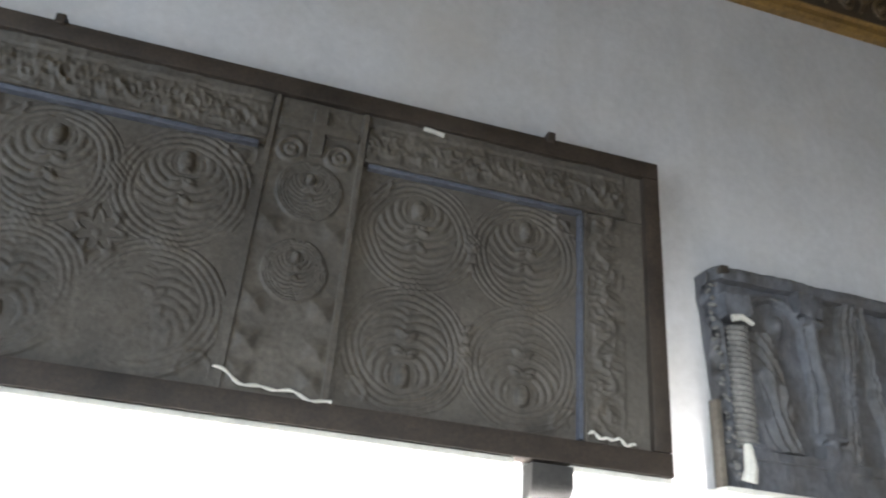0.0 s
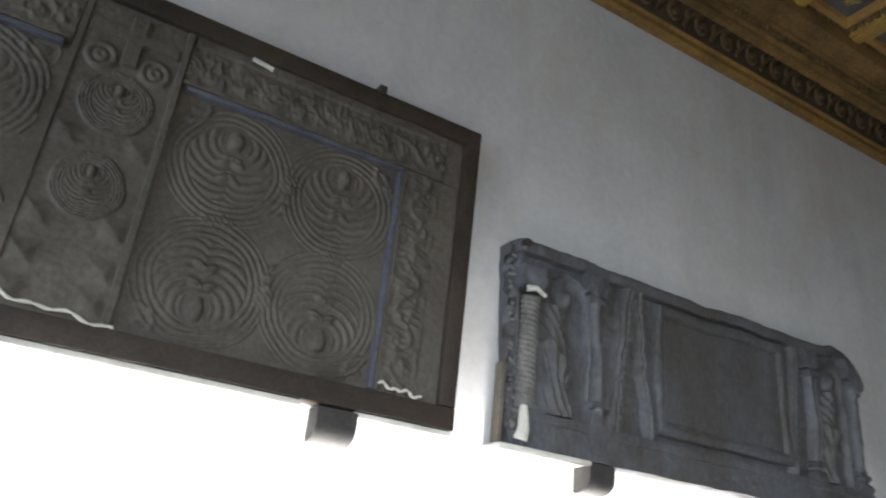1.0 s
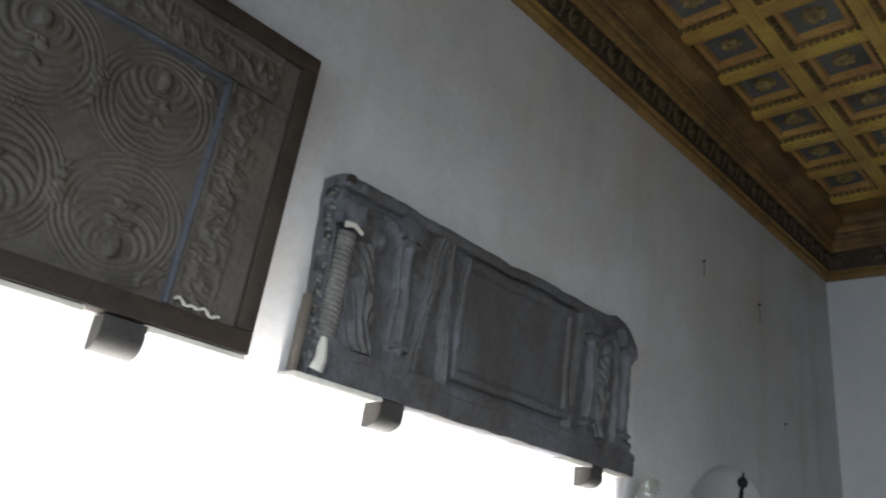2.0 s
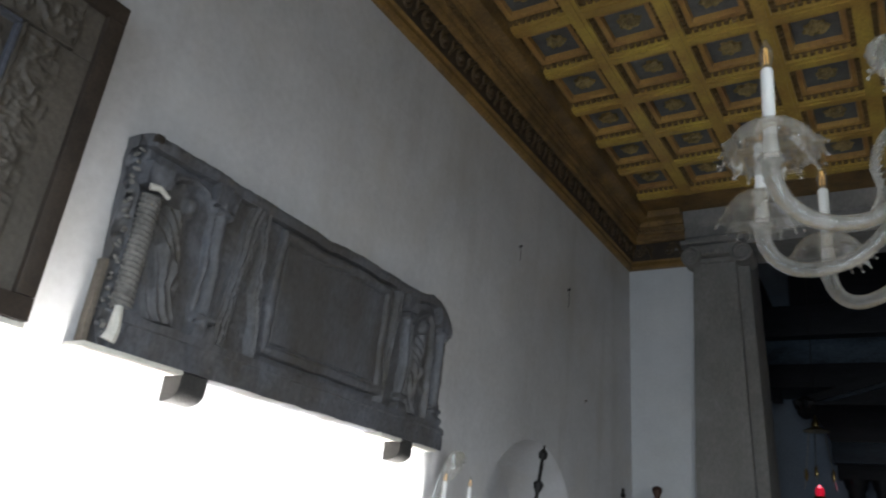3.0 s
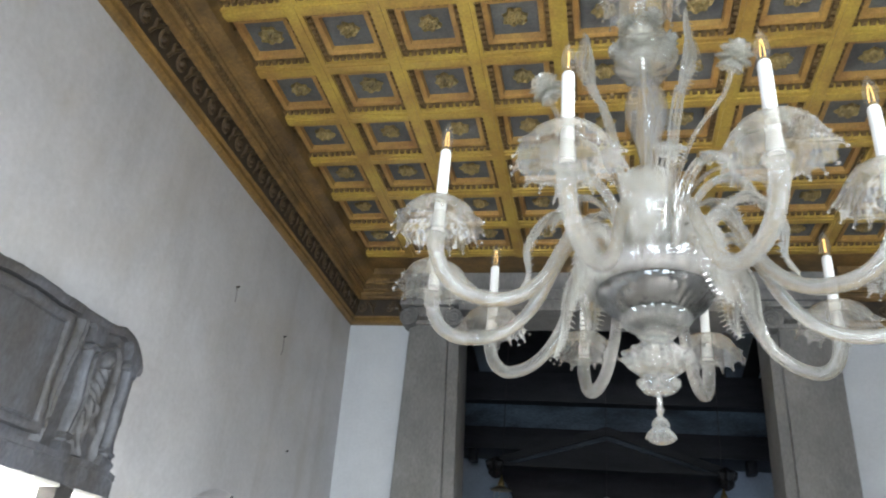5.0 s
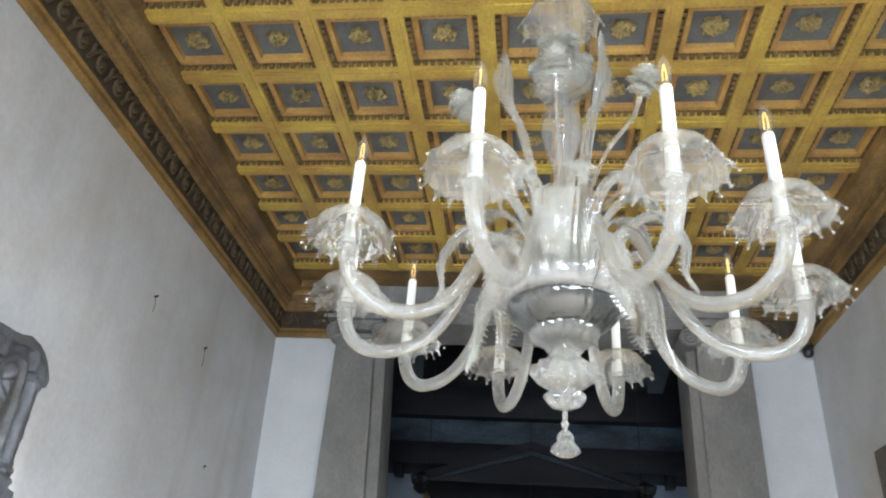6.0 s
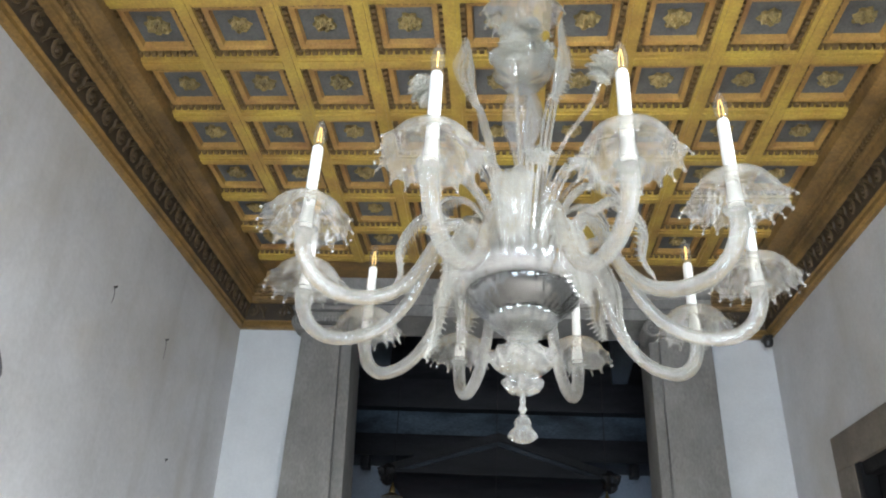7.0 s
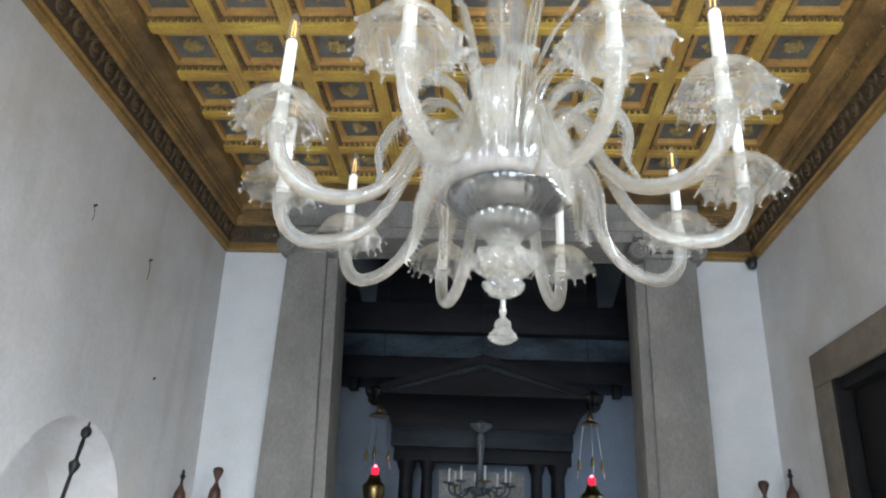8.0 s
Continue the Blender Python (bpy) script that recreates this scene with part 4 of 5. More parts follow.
def leaf_mesh(name, spine, width, teeth=26, fold=0.35, bare=0.0, turn=0.0):
    """A ribbed glass leaf with a comb of teeth along both edges, on a spine in the x-z plane."""
    bm = bmesh.new()
    across = Vector((math.sin(radians(turn)), math.cos(radians(turn)), 0))
    pts = smooth_line([(x, 0, z) for x, z in spine], teeth * 2)
    n = len(pts)
    first = int(bare * (n - 1))
    rows, ribs = [], {-0.5: [], 0.5: []}
    for k in range(first, n):
        p = pts[k]
        u = (k - first) / (n - 1 - first)
        d = (pts[min(k + 1, n - 1)] - pts[max(k - 1, 0)]).normalized()
        nor = d.cross(across).normalized() * -1
        w = width * (0.10 + 0.90 * math.sin(math.pi * min(1.0, 0.05 + u * 0.95) ** 0.85))
        at = lambda s: p + across * s * w + nor * (abs(s) ** 1.5 * w * fold)
        rows.append([bm.verts.new(at(s)) for s in (-0.84, -0.5, -0.2, 0, 0.2, 0.5, 0.84)])
        for s in ribs:
            ribs[s].append(at(s))
        if k % 2 == 0 and k > first:
            for s in (-1, 1):
                tip = at(s * 1.0) + across * s * 0.009 + d * 0.004 + nor * 0.002
                tube([at(s * 0.72), at(s * 0.94) + d * 0.001, tip], lambda v: 0.0031 * (1 - 0.5 * v), 5, bm)
    sheet = [bm.faces.new((a[i], a[i + 1], b[i + 1], b[i])) for a, b in zip(rows, rows[1:]) for i in range(len(a) - 1)]
    bmesh.ops.solidify(bm, geom=sheet, thickness=0.0025)
    tube(pts, lambda u: 0.0066 * (1 - 0.5 * u), 8, bm)
    for line in ribs.values():
        tube(line, lambda u: 0.0042 * (1 - 0.5 * u), 6, bm)
    if bare:
        for s in (-1, 1):
            stem = [p + Vector((0, s * (0.004 + 0.012 * math.sin(k / max(1, first) * 2.2)), 0)) for k, p in enumerate(pts[:first + 3])]
            tube(stem, 0.0048, 7, bm)
    return mesh_of(bm, name, GLASS_LEAF)


def flower_mesh(r=0.036):
    """A ruffled glass blossom, nearly a ball."""
    bm = bmesh.new()
    for tier, (cnt, rr, tilt) in enumerate(((8, 0.9, -45), (9, 1.0, -10), (8, 0.95, 22), (6, 0.8, 52), (4, 0.5, 78))):
        for k in range(cnt):
            a = 2 * math.pi * k / cnt + tier * 0.4
            m = Matrix.Rotation(a, 4, 'Z') @ Matrix.Rotation(radians(-tilt), 4, 'Y') @ Matrix.Translation((r * 0.62, 0, 0)) @ Matrix.Diagonal((r * 0.46, r * 0.42 * (0.6 + 0.4 * rr), r * 0.10, 1))
            bmesh.ops.create_icosphere(bm, subdivisions=2, radius=1.0, matrix=m)
    bmesh.ops.create_icosphere(bm, subdivisions=2, radius=r * 0.2, matrix=Matrix.Translation((0, 0, r * 0.85)))
    return mesh_of(bm, "flower", GLASS_FLOWER)


def ruffled(rows, inner, waves, amount, rise):
    """Turned glass whose outer rim, past the radius inner, is crimped in waves."""
    bm = lathe(rows, 132)
    for v in bm.verts:
        r, a = math.hypot(v.co.x, v.co.y), math.atan2(v.co.y, v.co.x)
        f = max(0.0, r - inner) / inner
        c = math.cos(waves * a)
        v.co.x *= 1 + amount * f * c
        v.co.y *= 1 + amount * f * c
        v.co.z += rise * f * math.cos(waves * a + 1.0)
    return bm


CUP = cup_mesh()
ARM_LINE = smooth_line([(0.128, 0, 2.590), (0.146, 0, 2.655), (0.182, 0, 2.704), (0.222, 0, 2.694), (0.262, 0, 2.620), (0.306, 0, 2.530), (0.362, 0, 2.468), (0.432, 0, 2.437), (0.510, 0, 2.438), (0.564, 0, 2.474), (0.590, 0, 2.532), (0.590, 0, 2.572)], 600)
ARM = mesh_of(tube(ARM_LINE, lambda u: 0.0138 + 0.0058 * u, 18, lobes=3, depth=0.045, twist=1.05), "arm", GLASS_ARM)
COLLAR = mesh_of(lathe([(0.021, 2.566), (0.027, 2.570), (0.0305, 2.575), (0.027, 2.580), (0.021, 2.584), (0.018, 2.61), (0.013, 2.64)], 24), "collar", GLASS_ARM)
SLEEVE_MESH = mesh_of(lathe([(0.0135, 2.585), (0.0145, 2.65), (0.0140, 2.655), (0.0138, 2.802), (0.0125, 2.808), (0.009, 2.811)], 18), "candle_sleeve", SLEEVE)
BULB = mesh_of(lathe([(0.008, 2.800), (0.0135, 2.812), (0.0162, 2.830), (0.0150, 2.848), (0.0095, 2.868), (0.0020, 2.884)], 18), "bulb", BULB_GLASS)
bm = lathe([(0.0075, 2.798), (0.0075, 2.808), (0.004, 2.812)], 12)
CAP = mesh_of(bm, "bulb_cap", BRASS)
bm = bmesh.new()
for s in (-1, 1):
    tube([(s * 0.0045, s * 0.002, 2.808), (s * 0.0040, s * 0.002, 2.835), (s * 0.0018, 0, 2.858)], 0.0014, 6, bm)
FIL = mesh_of(bm, "filament", FILAMENT)

lamp_top = thing("chandelier", pose(CX, CY, 0), "large clear blown-glass chandelier with ten candle arms, leaves and flowers", "chandelier")
for k, bearing in enumerate(BEARINGS):
    turn = pose(0, 0, 0, 0, 0, bearing)
    arm = part("arm", ARM, None, lamp_top, "twisted clear glass arm", turn)
    at = Matrix.Translation((0.590, 0, 0))
    up = Matrix.Translation((0.590, 0, 0.011))
    part("collar", COLLAR, None, arm, m=at)
    part("bobeche", CUP, None, arm, "pinched clear glass drip pan", Matrix.Translation((0.590, 0, 2.604)) @ pose(0, 0, 0, 0, 0, k * 17))
    part("candle_sleeve", SLEEVE_MESH, None, arm, "white candle sleeve", at)
    part("bulb", BULB, None, arm, "flame-shaped bulb", up)
    part("bulb_cap", CAP, None, arm, "brass bulb cap", up)
    part("filament", FIL, None, arm, "amber filament", up)

# shallow silvered bowl, gadrooned below, with a clear gallery round its rim
bowl = smooth_line([(0.078, 0, 2.484), (0.100, 0, 2.497), (0.122, 0, 2.512), (0.140, 0, 2.530), (0.148, 0, 2.548), (0.140, 0, 2.552), (0.10, 0, 2.530), (0.03, 0, 2.515)], 28)
bm = lathe([(p.x, p.z) for p in bowl], 144)
for v in bm.verts:
    r = math.hypot(v.co.x, v.co.y)
    v.co.z += 0.0011 * min(1.0, r / 0.1) * math.cos(36 * math.atan2(v.co.y, v.co.x) + 26 * r)
part("bowl", bm, GLASS_BOWL, lamp_top, "finely fluted smoky glass bowl")
bm = lathe([(0.030, 2.450), (0.050, 2.452), (0.068, 2.460), (0.080, 2.473), (0.083, 2.486), (0.074, 2.494), (0.03, 2.500)], 144)
for v in bm.verts:
    r, a = math.hypot(v.co.x, v.co.y), math.atan2(v.co.y, v.co.x)
    if r > 0.045:
        v.co.x, v.co.y = v.co.x * (1 + 0.10 * abs(math.cos(9 * a))), v.co.y * (1 + 0.10 * abs(math.cos(9 * a)))
part("gadrooned_cup", bm, GLASS_GADROON, lamp_top, "gadrooned clear glass cup under the bowl")
part("gallery", ruffled([(0.146, 2.549), (0.160, 2.552), (0.174, 2.564), (0.183, 2.582), (0.187, 2.598), (0.184, 2.600), (0.178, 2.586), (0.168, 2.570), (0.146, 2.560)], 0.15, 26, 0.16, 0.016), GLASS_GALLERY, lamp_top, "crimped clear glass gallery")
part("inner_gallery", ruffled([(0.100, 2.556), (0.128, 2.566), (0.142, 2.586), (0.147, 2.612), (0.144, 2.613), (0.137, 2.588), (0.124, 2.572), (0.100, 2.562)], 0.11, 18, 0.10, 0.012), GLASS_GALLERY, lamp_top, "crimped clear glass gallery")
part("neck", lathe([(0.030, 2.432), (0.044, 2.434), (0.049, 2.438), (0.044, 2.442), (0.030, 2.445), (0.027, 2.456)], 36), GLASS_KNOP, lamp_top)
part("knop", ruffled([(0.026, 2.338), (0.052, 2.342), (0.068, 2.354), (0.077, 2.368), (0.086, 2.380), (0.084, 2.386), (0.070, 2.392), (0.058, 2.402), (0.045, 2.413), (0.038, 2.424), (0.034, 2.434)], 0.055, 11, 0.14, 0.006), GLASS_KNOP, lamp_top)
part("lower_knop", ruffled([(0.012, 2.288), (0.028, 2.290), (0.040, 2.298), (0.047, 2.310), (0.047, 2.318), (0.038, 2.328), (0.022, 2.338)], 0.026, 8, 0.13, 0.006), GLASS_KNOP, lamp_top)
part("drop_chain", lathe([(0.003, 2.228), (0.003, 2.236), (0.009, 2.244), (0.010, 2.252), (0.005, 2.260), (0.007, 2.268), (0.006, 2.276), (0.003, 2.290)], 14), GLASS_CUP, lamp_top)
part("drop", lathe([(0.008, 2.168), (0.024, 2.174), (0.034, 2.182), (0.030, 2.194), (0.018, 2.206), (0.017, 2.211), (0.020, 2.214), (0.016, 2.226), (0.005, 2.236)], 48, 8, 0.08), GLASS_KNOP, lamp_top)
# central vase with beaded ribs, and the long balloon above it
vase = part("socket_vase", lathe([(0.030, 2.545), (0.038, 2.60), (0.044, 2.66), (0.050, 2.72), (0.055, 2.775), (0.056, 2.805), (0.050, 2.832), (0.036, 2.846), (0.022, 2.85)], 72, 18, 0.04), GLASS_GALLERY, lamp_top)
for k in range(6):
    a = radians(60 * k + 22)
    bm = bmesh.new()
    for j in range(16):
        z = 2.60 + 0.0138 * j
        r = 0.039 + 0.019 * (j / 15)
        bmesh.ops.create_icosphere(bm, subdivisions=1, radius=0.0058, matrix=Matrix.Translation((r * math.cos(a), r * math.sin(a), z)) @ Matrix.Rotation(a, 4, 'Z') @ Matrix.Diagonal((1.5, 1.0, 0.75, 1)))
    part("beaded_rib", bm, GLASS_KNOP, vase)
part("balloon", lathe([(r, z) for r, _, z in smooth_line([(0.022, 0, 2.845), (0.023, 0, 2.93), (0.028, 0, 2.985), (0.042, 0, 3.045), (0.058, 0, 3.10), (0.062, 0, 3.145), (0.054, 0, 3.195), (0.034, 0, 3.232), (0.022, 0, 3.25)], 40)], 48), GLASS_THIN, lamp_top, "long clear glass balloon stem")
part("upper_stem", lathe([(0.014, 3.25), (0.014, 3.47), (0.016, 3.72), (0.012, 3.95), (0.020, 4.05), (0.008, 4.10), (0.006, 4.70)], 16), GLASS_ARM, lamp_top)
part("canopy", lathe([(0.010, 4.62), (0.05, 4.64), (0.07, 4.69), (0.07, 4.734)], 30), GLASS_CUP, lamp_top)
part("upper_bell", CUP, None, lamp_top, m=Matrix.Translation((0, 0, 3.60)) @ Matrix.Diagonal((1.16, 1.16, 1.7, 1)))
part("shell_cup", ruffled([(0.022, 3.262), (0.048, 3.266), (0.072, 3.282), (0.088, 3.308), (0.095, 3.336), (0.092, 3.338), (0.083, 3.312), (0.066, 3.290), (0.022, 3.275)], 0.05, 9, 0.09, 0.012), GLASS_CUP, lamp_top, "fluted clear glass cup under the blossoms")
FLOWER = flower_mesh()
for k in range(9):
    a = 2 * math.pi * k / 9 + 0.3
    hi = k % 2
    part("flower", FLOWER, None, lamp_top, m=Matrix.Translation(((0.064 - 0.018 * hi) * math.cos(a), (0.064 - 0.018 * hi) * math.sin(a), 3.375 + 0.075 * hi)) @ Euler((0, radians(75), a)).to_matrix().to_4x4() @ Matrix.Scale(1.15, 4))
TALL_SPINE = [(0.05, 2.60), (0.072, 2.80), (0.098, 2.98), (0.120, 3.07), (0.146, 3.15), (0.174, 3.235), (0.172, 3.305), (0.182, 3.38)]
TALL = leaf_mesh("tall_leaf", TALL_SPINE, 0.050, 46, 0.30, 0.52, 55)
TALL_FACING = leaf_mesh("tall_leaf", TALL_SPINE, 0.050, 46, 0.30, 0.52, -25)
DROOP = leaf_mesh("curled_leaf", [(0.10, 2.58), (0.165, 2.72), (0.245, 2.775), (0.305, 2.735), (0.335, 2.66), (0.325, 2.585), (0.345, 2.535)], 0.048, 30, 0.35, 0.25)
SLIM = leaf_mesh("curled_leaf", [(0.10, 2.56), (0.155, 2.66), (0.215, 2.67), (0.255, 2.59), (0.262, 2.49), (0.285, 2.42)], 0.040, 28, 0.35, 0.2)
INNER = leaf_mesh("inner_leaf", [(0.06, 2.58), (0.085, 2.72), (0.13, 2.83), (0.20, 2.875), (0.255, 2.84), (0.275, 2.77)], 0.034, 26, 0.4, 0.5)
STALK = smooth_line([(0.05, 0, 2.60), (0.09, 0, 2.82), (0.17, 0, 2.95), (0.27, 0, 3.01), (0.315, 0, 3.08)], 24)
STALK_MESH = mesh_of(tube(STALK, 0.0062, 8), "stalk", GLASS_ARM)
for bearing, mesh in ((203, TALL), (308, TALL_FACING), (82, TALL)):
    part("tall_leaf", mesh, None, lamp_top, "upright toothed glass leaf", pose(0, 0, 0, 0, 0, bearing))
for bearing in (210, 265, 310, 20, 90, 150):
    stalk = part("stalk", STALK_MESH, None, lamp_top, m=pose(0, 0, 0, 0, 0, bearing))
    part("flower", FLOWER, None, stalk, m=Matrix.Translation((0.320, 0, 3.105)) @ pose(0, 0, 0, 0, 35, 0) @ Matrix.Scale(1.3, 4))
for k, bearing in enumerate(BEARINGS):
    nxt = BEARINGS[(k + 1) % 10] + (360 if k == 9 else 0)
    part("curled_leaf", DROOP if k % 2 else SLIM, None, lamp_top, "drooping toothed glass leaf", pose(0, 0, 0, 0, 0, (bearing + nxt) / 2 - 5))
    part("inner_leaf", INNER, None, lamp_top, "arching toothed glass leaf", pose(0, 0, 0, 0, 0, (bearing + nxt) / 2 + 9))

# ---- chancel beyond the opening ----
bm = bmesh.new()
box(bm, -2.3, 2.3, 9.6, 9.9, 0, 5.6)
tagged(part("chancel_wall_end", bm, PLASTER_DIMMED), "plaster wall behind the altar, coloured blue-grey for dim light", "wall", kind="structure")
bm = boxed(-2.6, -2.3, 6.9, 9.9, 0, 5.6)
tagged(part("chancel_wall_left", bm, PLASTER_DIMMED), "plaster chancel wall, coloured blue-grey for dim light", "wall", kind="structure")
# the unseen opening in this wall is added for the fill lamp
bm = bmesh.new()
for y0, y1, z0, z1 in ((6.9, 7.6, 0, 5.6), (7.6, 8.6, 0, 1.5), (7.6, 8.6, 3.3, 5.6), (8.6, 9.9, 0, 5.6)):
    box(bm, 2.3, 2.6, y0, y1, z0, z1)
tagged(part("chancel_wall_right", bm, PLASTER_DIMMED), "plaster chancel wall, coloured blue-grey for dim light", "wall", kind="structure")
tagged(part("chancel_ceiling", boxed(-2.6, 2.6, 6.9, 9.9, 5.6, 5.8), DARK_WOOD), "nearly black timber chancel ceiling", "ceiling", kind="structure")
tagged(part("wall_over_chancel", boxed(-2.6, 2.6, 6.87, 6.95, 4.9, 5.7), PLASTER_DIMMED), "plaster wall above the chancel opening", "wall", kind="structure")

truss = thing("timber_loft", pose(0, 9.1, 0), "blackened timber beams and boards across the chancel", "timber beams")
part("tie_beam", boxed(-2.3, 2.3, -0.15, 0.45, 3.74, 4.0, 0.01), DARK_WOOD, truss)
part("fascia_board", boxed(-2.29, 2.29, -0.05, 0.4, 4.004, 4.3, 0.008), FASCIA, truss, "blue-black board with bluish sheen in its colour")
part("upper_beam", boxed(-2.3, 2.3, -0.2, 0.4, 4.304, 4.66, 0.01), DARK_WOOD, truss)
part("back_board", boxed(-2.3, 2.3, 0.402, 0.44, 3.99, 4.31), DARK_WOOD, truss)
bm = bmesh.new()
vs = [bm.verts.new((x, y, z)) for y in (-0.1, 0.2) for x, z in ((-1.36, 4.664), (1.36, 4.664), (1.34, 5.58), (-1.34, 5.58))]
for q in ((0, 1, 2, 3), (7, 6, 5, 4), (0, 4, 5, 1), (1, 5, 6, 2), (2, 6, 7, 3), (3, 7, 4, 0)):
    bm.faces.new([vs[i] for i in q])
part("gable_board", bm, DARK_WOOD, truss)
for s in (-1, 1):
    bm = tube([(s * 1.60, 0.0, 4.60), (s * 1.92, 0.0, 5.58)], 0.12, 4)
    part("strut", bm, DARK_WOOD, truss)
    part("bracket", boxed(s * 1.55 - 0.05, s * 1.55 + 0.05, -0.12, 0.05, 3.60, 3.738, 0.01), DARK_WOOD, truss)

altar = thing("altarpiece", pose(0.0, 8.75, 0), "dark carved wooden altarpiece with a pediment and grey picture", "altar")
part("tympanum", extrude([(-1.20, 3.50), (1.20, 3.50), (0.0, 3.88)], 'y', 0.0, 0.2), DARK_WOOD, altar)
for s in (-1, 1):
    prof = [(s * 1.33, 3.47), (s * 1.35, 3.545), (0.0, 3.98), (0.0, 3.885)]
    part("raking_cornice", extrude(prof, 'y', -0.05, 0.2), DARK_WOOD, altar)
    prof = [(s * 1.22, 3.47), (s * 1.24, 3.50), (0.0, 3.90), (0.0, 3.83)]
    part("inner_raking_moulding", extrude(prof, 'y', -0.025, 0.19), DARK_BOARD, altar)
bm = bmesh.new()
loops = [[bm.verts.new((sx * w, y, z)) for sx, y in ((-1, y0), (1, y0), (1, 0.2), (-1, 0.2))] for w, y0, z in ((1.02, 0.0, 3.14), (1.05, -0.03, 3.22), (1.12, -0.09, 3.34), (1.24, -0.20, 3.44), (1.31, -0.24, 3.46), (1.31, -0.24, 3.495))]
for a, b in zip(loops, loops[1:]):
    for i in range(4):
        bm.faces.new((a[i], a[(i + 1) % 4], b[(i + 1) % 4], b[i]))
bm.faces.new(loops[0])
bm.faces.new(loops[-1])
part("cornice", bm, DARK_WOOD, altar)
part("entablature", boxed(-1.02, 1.0, 0.0, 0.2, 2.93, 3.138, 0.01), DARK_BOARD, altar)
part("frieze", boxed(-0.98, 0.98, 0.03, 0.2, 2.78, 2.928, 0.008), DARK_WOOD, altar)
for s in (-1, 1):
    for x, r in ((0.83, 0.085), (0.60, 0.07)):
        col = part("column", lathe([(r * 1.25, 0.9), (r * 1.25, 0.98), (r, 1.02), (r * 0.88, 2.66), (r * 1.1, 2.70), (r * 1.3, 2.76), (r * 1.3, 2.778)], 20, centre=(s * x, 0.08)), DARK_WOOD, altar)
    bm = lathe([(0.01, 3.32), (0.04, 3.335), (0.075, 3.38), (0.06, 3.42), (0.09, 3.45), (0.10, 3.49), (0.05, 3.53), (0.02, 3.56)], 40, 8, 0.14, centre=(s * 1.20, -0.20))
    part("corner_ornament", bm, IRON, altar, "dark carved knob")
part("picture", boxed(-0.47, 0.47, 0.16, 0.2, 1.5, 2.70), PICTURE, altar, "faded grey picture")
part("altar_table", boxed(-1.0, 1.0, -0.5, 0.25, 0.0, 0.95, 0.02), DARK_BOARD, altar)


def oil_lamp(x, y, z):
    """Hanging sanctuary lamp: smoke cap, three chains, red glass in a brass bowl."""
    top = thing("sanctuary_lamp", pose(x, y, z) @ Matrix.Diagonal((1.6, 1.6, 1.42, 1)), "hanging brass sanctuary lamp with a glowing red glass", "oil lamp", "sanctuary lamps")
    part("smoke_cap", lathe([(0.003, 0.50), (0.012, 0.47), (0.022, 0.44), (0.020, 0.425), (0.06, 0.40), (0.072, 0.392), (0.02, 0.39)], 24), BRASS, top)
    part("cord", tube([(0, 0, 0.5), (0, 0, 2.4)], 0.003, 5), IRON, top)
    for k in range(3):
        a = 2 * math.pi * k / 3 + 0.5
        ch = part("chain", tube(smooth_line([(0.05 * math.cos(a), 0.05 * math.sin(a), 0.395), (0.075 * math.cos(a), 0.075 * math.sin(a), 0.2), (0.10 * math.cos(a), 0.10 * math.sin(a), 0.02)], 8), 0.0035, 5), SILVERED, top)
        part("link_drop", lathe([(0.002, 0.16), (0.010, 0.13), (0.012, 0.10), (0.004, 0.07)], 10, centre=(0.084 * math.cos(a), 0.084 * math.sin(a))), BRASS, ch)
    red = part("red_glass", lathe([(0.017, -0.03), (0.023, -0.01), (0.025, 0.010), (0.020, 0.024)], 20, close=False), RED_GLOW, top, "glowing red glass")
    part("flame", lathe([(0.004, 0.0), (0.013, 0.016), (0.013, 0.03), (0.003, 0.045)], 12), FLAME, red, "small bright flame")
    part("bowl", lathe([(0.012, -0.30), (0.03, -0.27), (0.045, -0.22), (0.066, -0.17), (0.074, -0.11), (0.064, -0.09), (0.045, -0.075), (0.034, -0.03)], 24), BRASS, top)


oil_lamp(-1.085, 8.2, 2.58)
oil_lamp(1.115, 8.2, 2.565)

small = thing("small_chandelier", pose(-0.01, 8.1, 0), "small grey glass chandelier on a thin cord", "chandelier")
part("cord", tube([(0, 0, 3.10), (0, 0, 5.6)], 0.004, 5), IRON, small)
part("crown", lathe([(0.02, 2.98), (0.10, 3.03), (0.115, 3.07), (0.05, 3.06), (0.02, 3.11)], 40, 10, 0.08), CLOUD_GLASS, small)
part("stem", lathe([(0.02, 2.40), (0.05, 2.46), (0.035, 2.55), (0.028, 2.70), (0.04, 2.82), (0.055, 2.92), (0.025, 3.0)], 20), CLOUD_GLASS, small)
part("dish", lathe([(0.02, 2.36), (0.10, 2.40), (0.13, 2.44), (0.03, 2.43)], 30), CLOUD_GLASS, small)
for k in range(8):
    t = pose(0, 0, 0, 0, 0, 45 * k + 10)
    a = part("arm", tube(smooth_line([(0.03, 0, 2.44), (0.14, 0, 2.42), (0.22, 0, 2.36), (0.30, 0, 2.40), (0.31, 0, 2.47)], 18), 0.010, 8), CLOUD_GLASS, small, m=t)
    part("drip_pan", lathe([(0.012, 2.465), (0.055, 2.475), (0.06, 2.485), (0.012, 2.48)], 18, centre=(0.31, 0)), BRASS if k % 3 == 0 else CLOUD_GLASS, a)
    part("candle", lathe([(0.010, 2.485), (0.010, 2.62)], 10, centre=(0.31, 0)), SLEEVE, a)

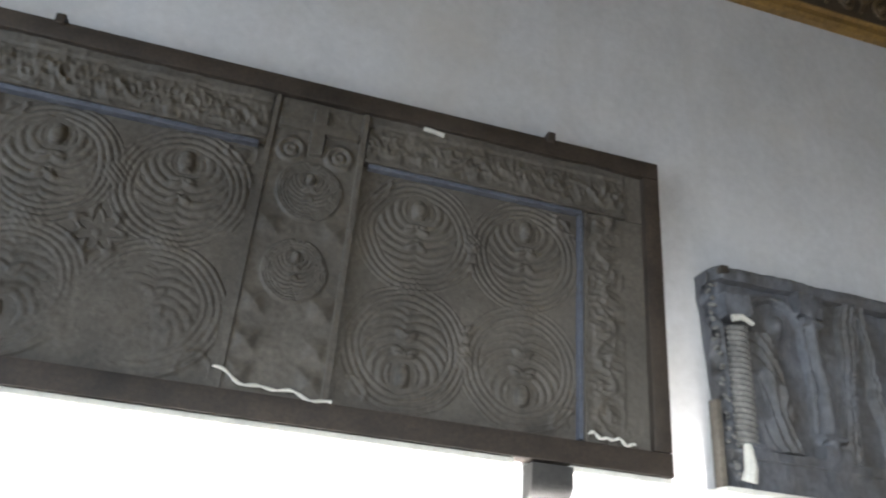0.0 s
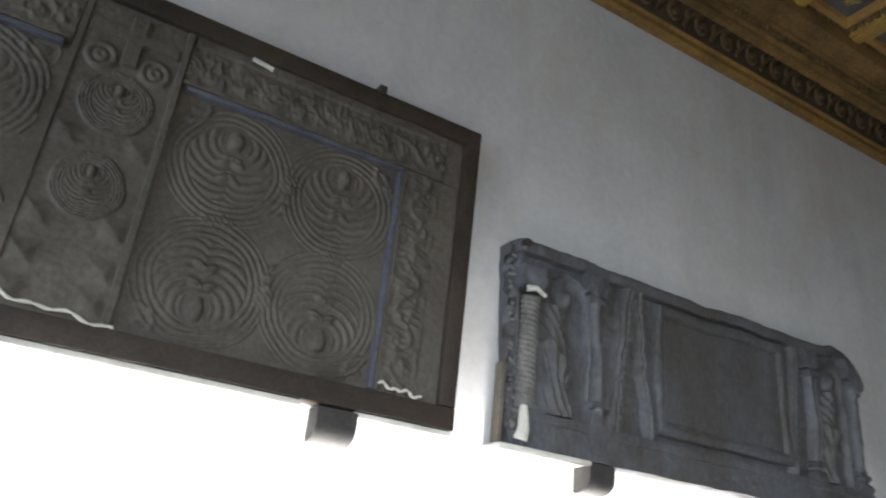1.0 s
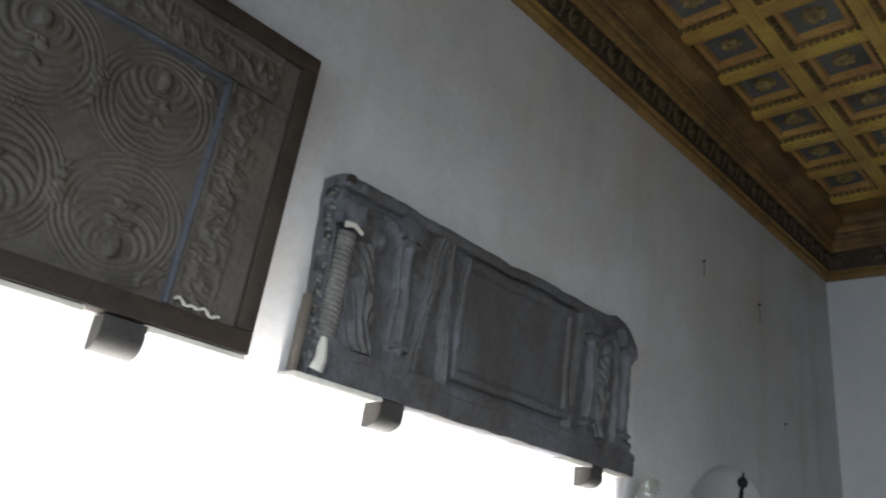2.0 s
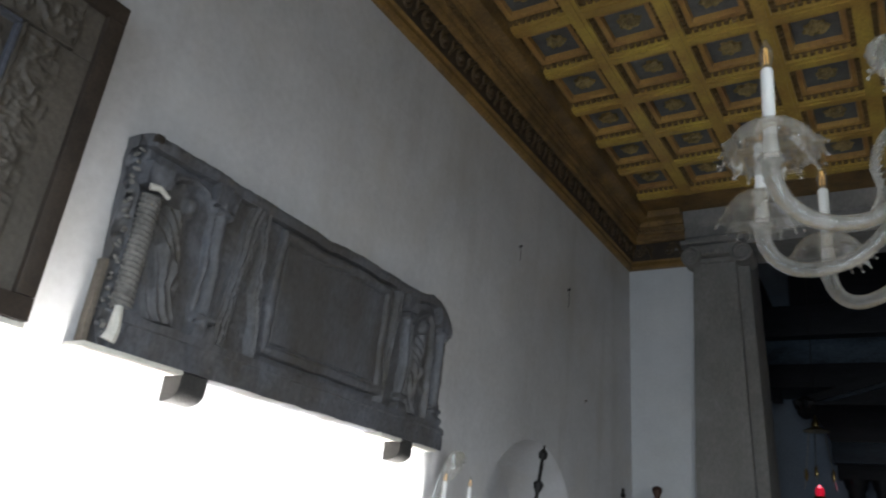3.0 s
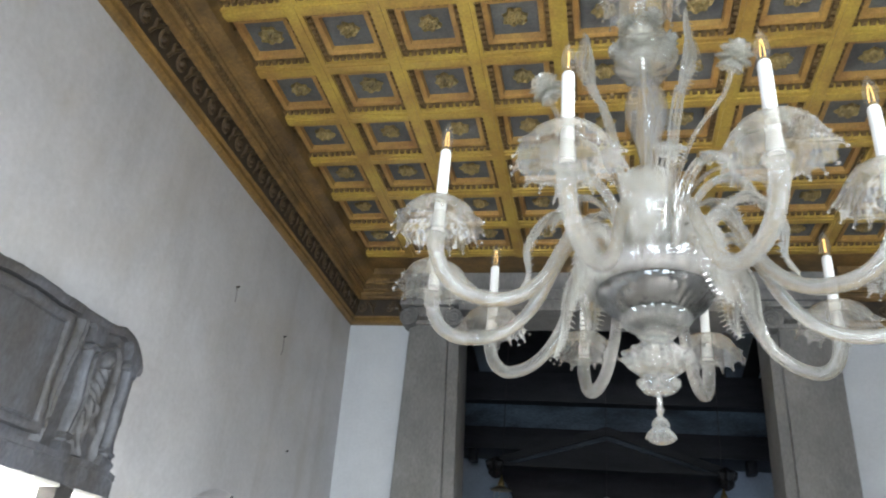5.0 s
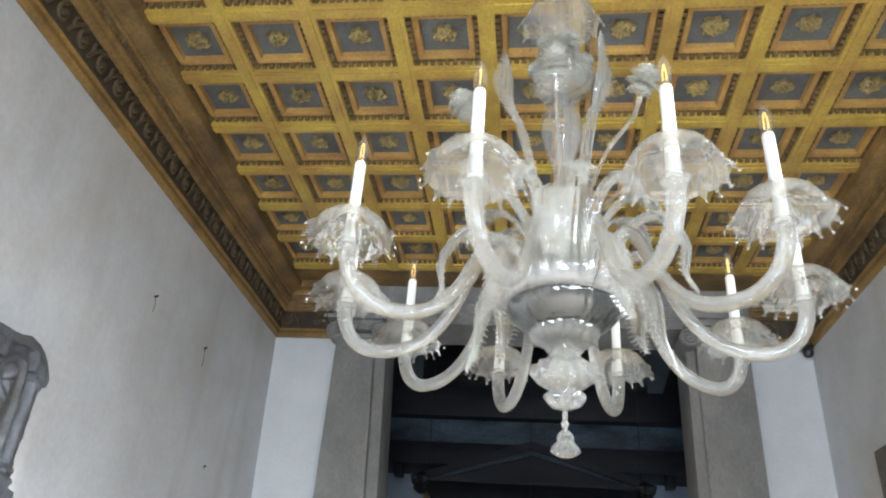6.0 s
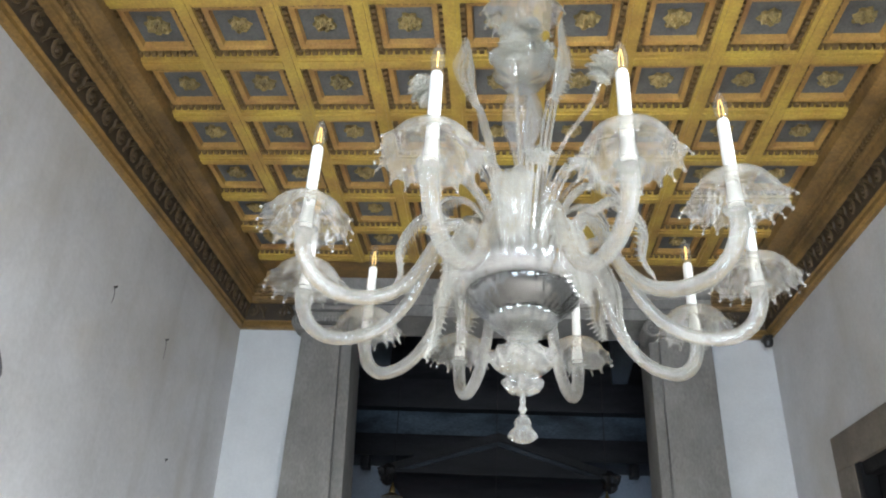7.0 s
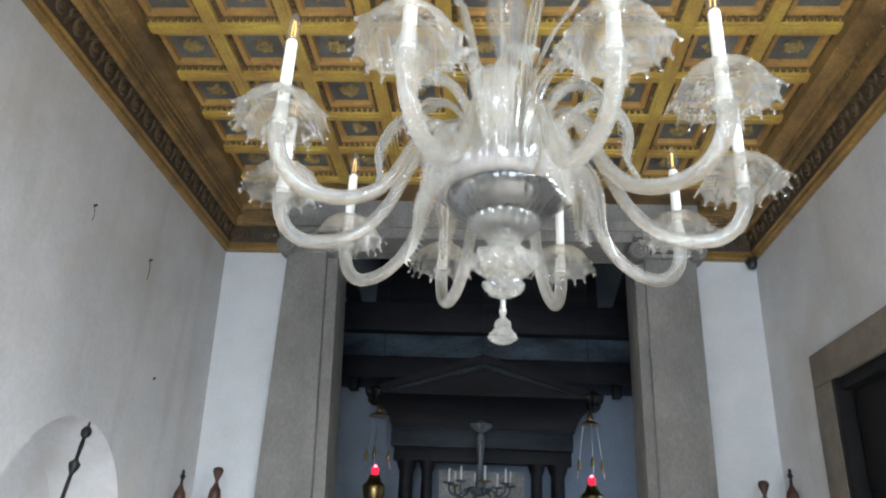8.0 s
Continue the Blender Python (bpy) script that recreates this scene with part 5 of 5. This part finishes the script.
# ---- small things in the hall ----
dome = thing("security_camera", pose(2.29, 6.36, 4.225), "small black dome camera on a dark bracket", "camera")
part("bracket", boxed(-0.03, 0.04, -0.03, 0.09, 0.0, 0.03, 0.006), PLASTIC_BLACK, dome)
part("dome", lathe([(0.004, -0.075), (0.030, -0.068), (0.042, -0.045), (0.044, -0.01), (0.040, 0.0)], 20), PLASTIC_BLACK, dome)


def procession_pole(x, y, z, lean, style):
    top = thing("processional_staff", pose(x, y, 0, 0, lean, 0), "dark turned processional staff standing by the wall", "staff", "processional staffs")
    part("shaft", lathe([(0.016, 0.0), (0.016, z - 0.26)], 12), IRON, top)
    part("lantern", lathe([(0.018, z - 0.30), (0.038, z - 0.28), (0.047, z - 0.22), (0.040, z - 0.17), (0.022, z - 0.14), (0.016, z - 0.12)], 16), RED_WOOD, top, "red-brown turned head")
    if style:
        part("finial", lathe([(0.012, z - 0.12), (0.014, z - 0.10), (0.034, z - 0.05), (0.040, z - 0.03), (0.03, z - 0.008), (0.006, z)], 16), RED_WOOD, top)
    else:
        part("finial", lathe([(0.012, z - 0.12), (0.010, z - 0.07), (0.024, z - 0.055), (0.010, z - 0.035), (0.014, z - 0.02), (0.004, z)], 12), IRON, top)


procession_pole(-2.26, 6.15, 2.30, 0, 0)
procession_pole(-1.99, 6.15, 2.33, 0, 1)
procession_pole(2.09, 6.15, 2.39, 0, 1)
procession_pole(2.29, 6.15, 2.48, 0, 0)

iron = thing("iron_standard", pose(-2.02, 4.10, 0), "black wrought-iron standard with turned knops before the niche", "iron standard")
base, tip = Vector((-0.03, -0.42, 0)), Vector((-0.165, 0.39, 2.36))
way = tip - base
part("rod", tube([base, base + way * 0.95], 0.011, 10), IRON, iron)
m = Matrix.Translation(base) @ way.to_track_quat('Z', 'Y').to_matrix().to_4x4()
L = way.length
part("finial", lathe([(0.014, L - 0.16), (0.010, L - 0.10), (0.026, L - 0.085), (0.030, L - 0.06), (0.02, L - 0.04), (0.006, L - 0.025), (0.008, L - 0.012), (0.003, L)], 12), IRON, iron, m=m)
part("knop", lathe([(0.013, L - 0.31), (0.028, L - 0.275), (0.032, L - 0.255), (0.016, L - 0.235)], 12), IRON, iron, m=m)
for s in (-1, 1):
    p = base + way * 0.80
    part("stay_wire", tube([p, p + Vector((0.02, 0.45 * s, -0.32))], 0.002, 5), IRON, iron)

sconce = thing("wall_sconce", pose(XL, 3.50, 2.02), "clear blown-glass wall sconce with candle bulbs", "wall lamp")
part("backplate", lathe([(0.0, -0.01), (0.05, -0.008), (0.055, 0.004), (0.03, 0.02), (0.0, 0.022)], 24, close=False), GLASS_CUP, sconce, m=pose(0.012, 0, -0.22, 0, 90, 0))
for s in (-1, 1):
    line = smooth_line([(0.02, 0, -0.22), (0.09, s * 0.05, -0.28), (0.17, s * 0.10, -0.25), (0.19, s * 0.12, -0.16)], 20)
    a = part("arm", tube(line, 0.012, 12), GLASS_ARM, sconce)
    at = Matrix.Translation((0.19, s * 0.12, -1.98)) @ Matrix.Diagonal((0.75, 0.75, 0.70, 1))
    part("bobeche", CUP, None, a, m=Matrix.Translation((0.19, s * 0.12, -0.15)) @ Matrix.Scale(0.8, 4))
    part("candle_sleeve", SLEEVE_MESH, None, a, m=at)
    part("bulb", BULB, None, a, m=at)
    part("filament", FIL, None, a, m=at)
part("stalk", tube(smooth_line([(0.03, 0, -0.2), (0.06, 0.01, -0.02), (0.10, 0.03, 0.09), (0.13, 0.05, 0.10)], 16), 0.007, 8), GLASS_ARM, sconce)
part("flower", FLOWER, None, sconce, m=Matrix.Translation((0.14, 0.055, 0.115)) @ pose(0, 0, 0, 0, 50, 0) @ Matrix.Scale(1.2, 4))
part("curled_leaf", TALL, None, sconce, m=Matrix.Translation((0.02, -0.02, -1.72)) @ Matrix.Diagonal((0.8, 0.8, 0.55, 1)))
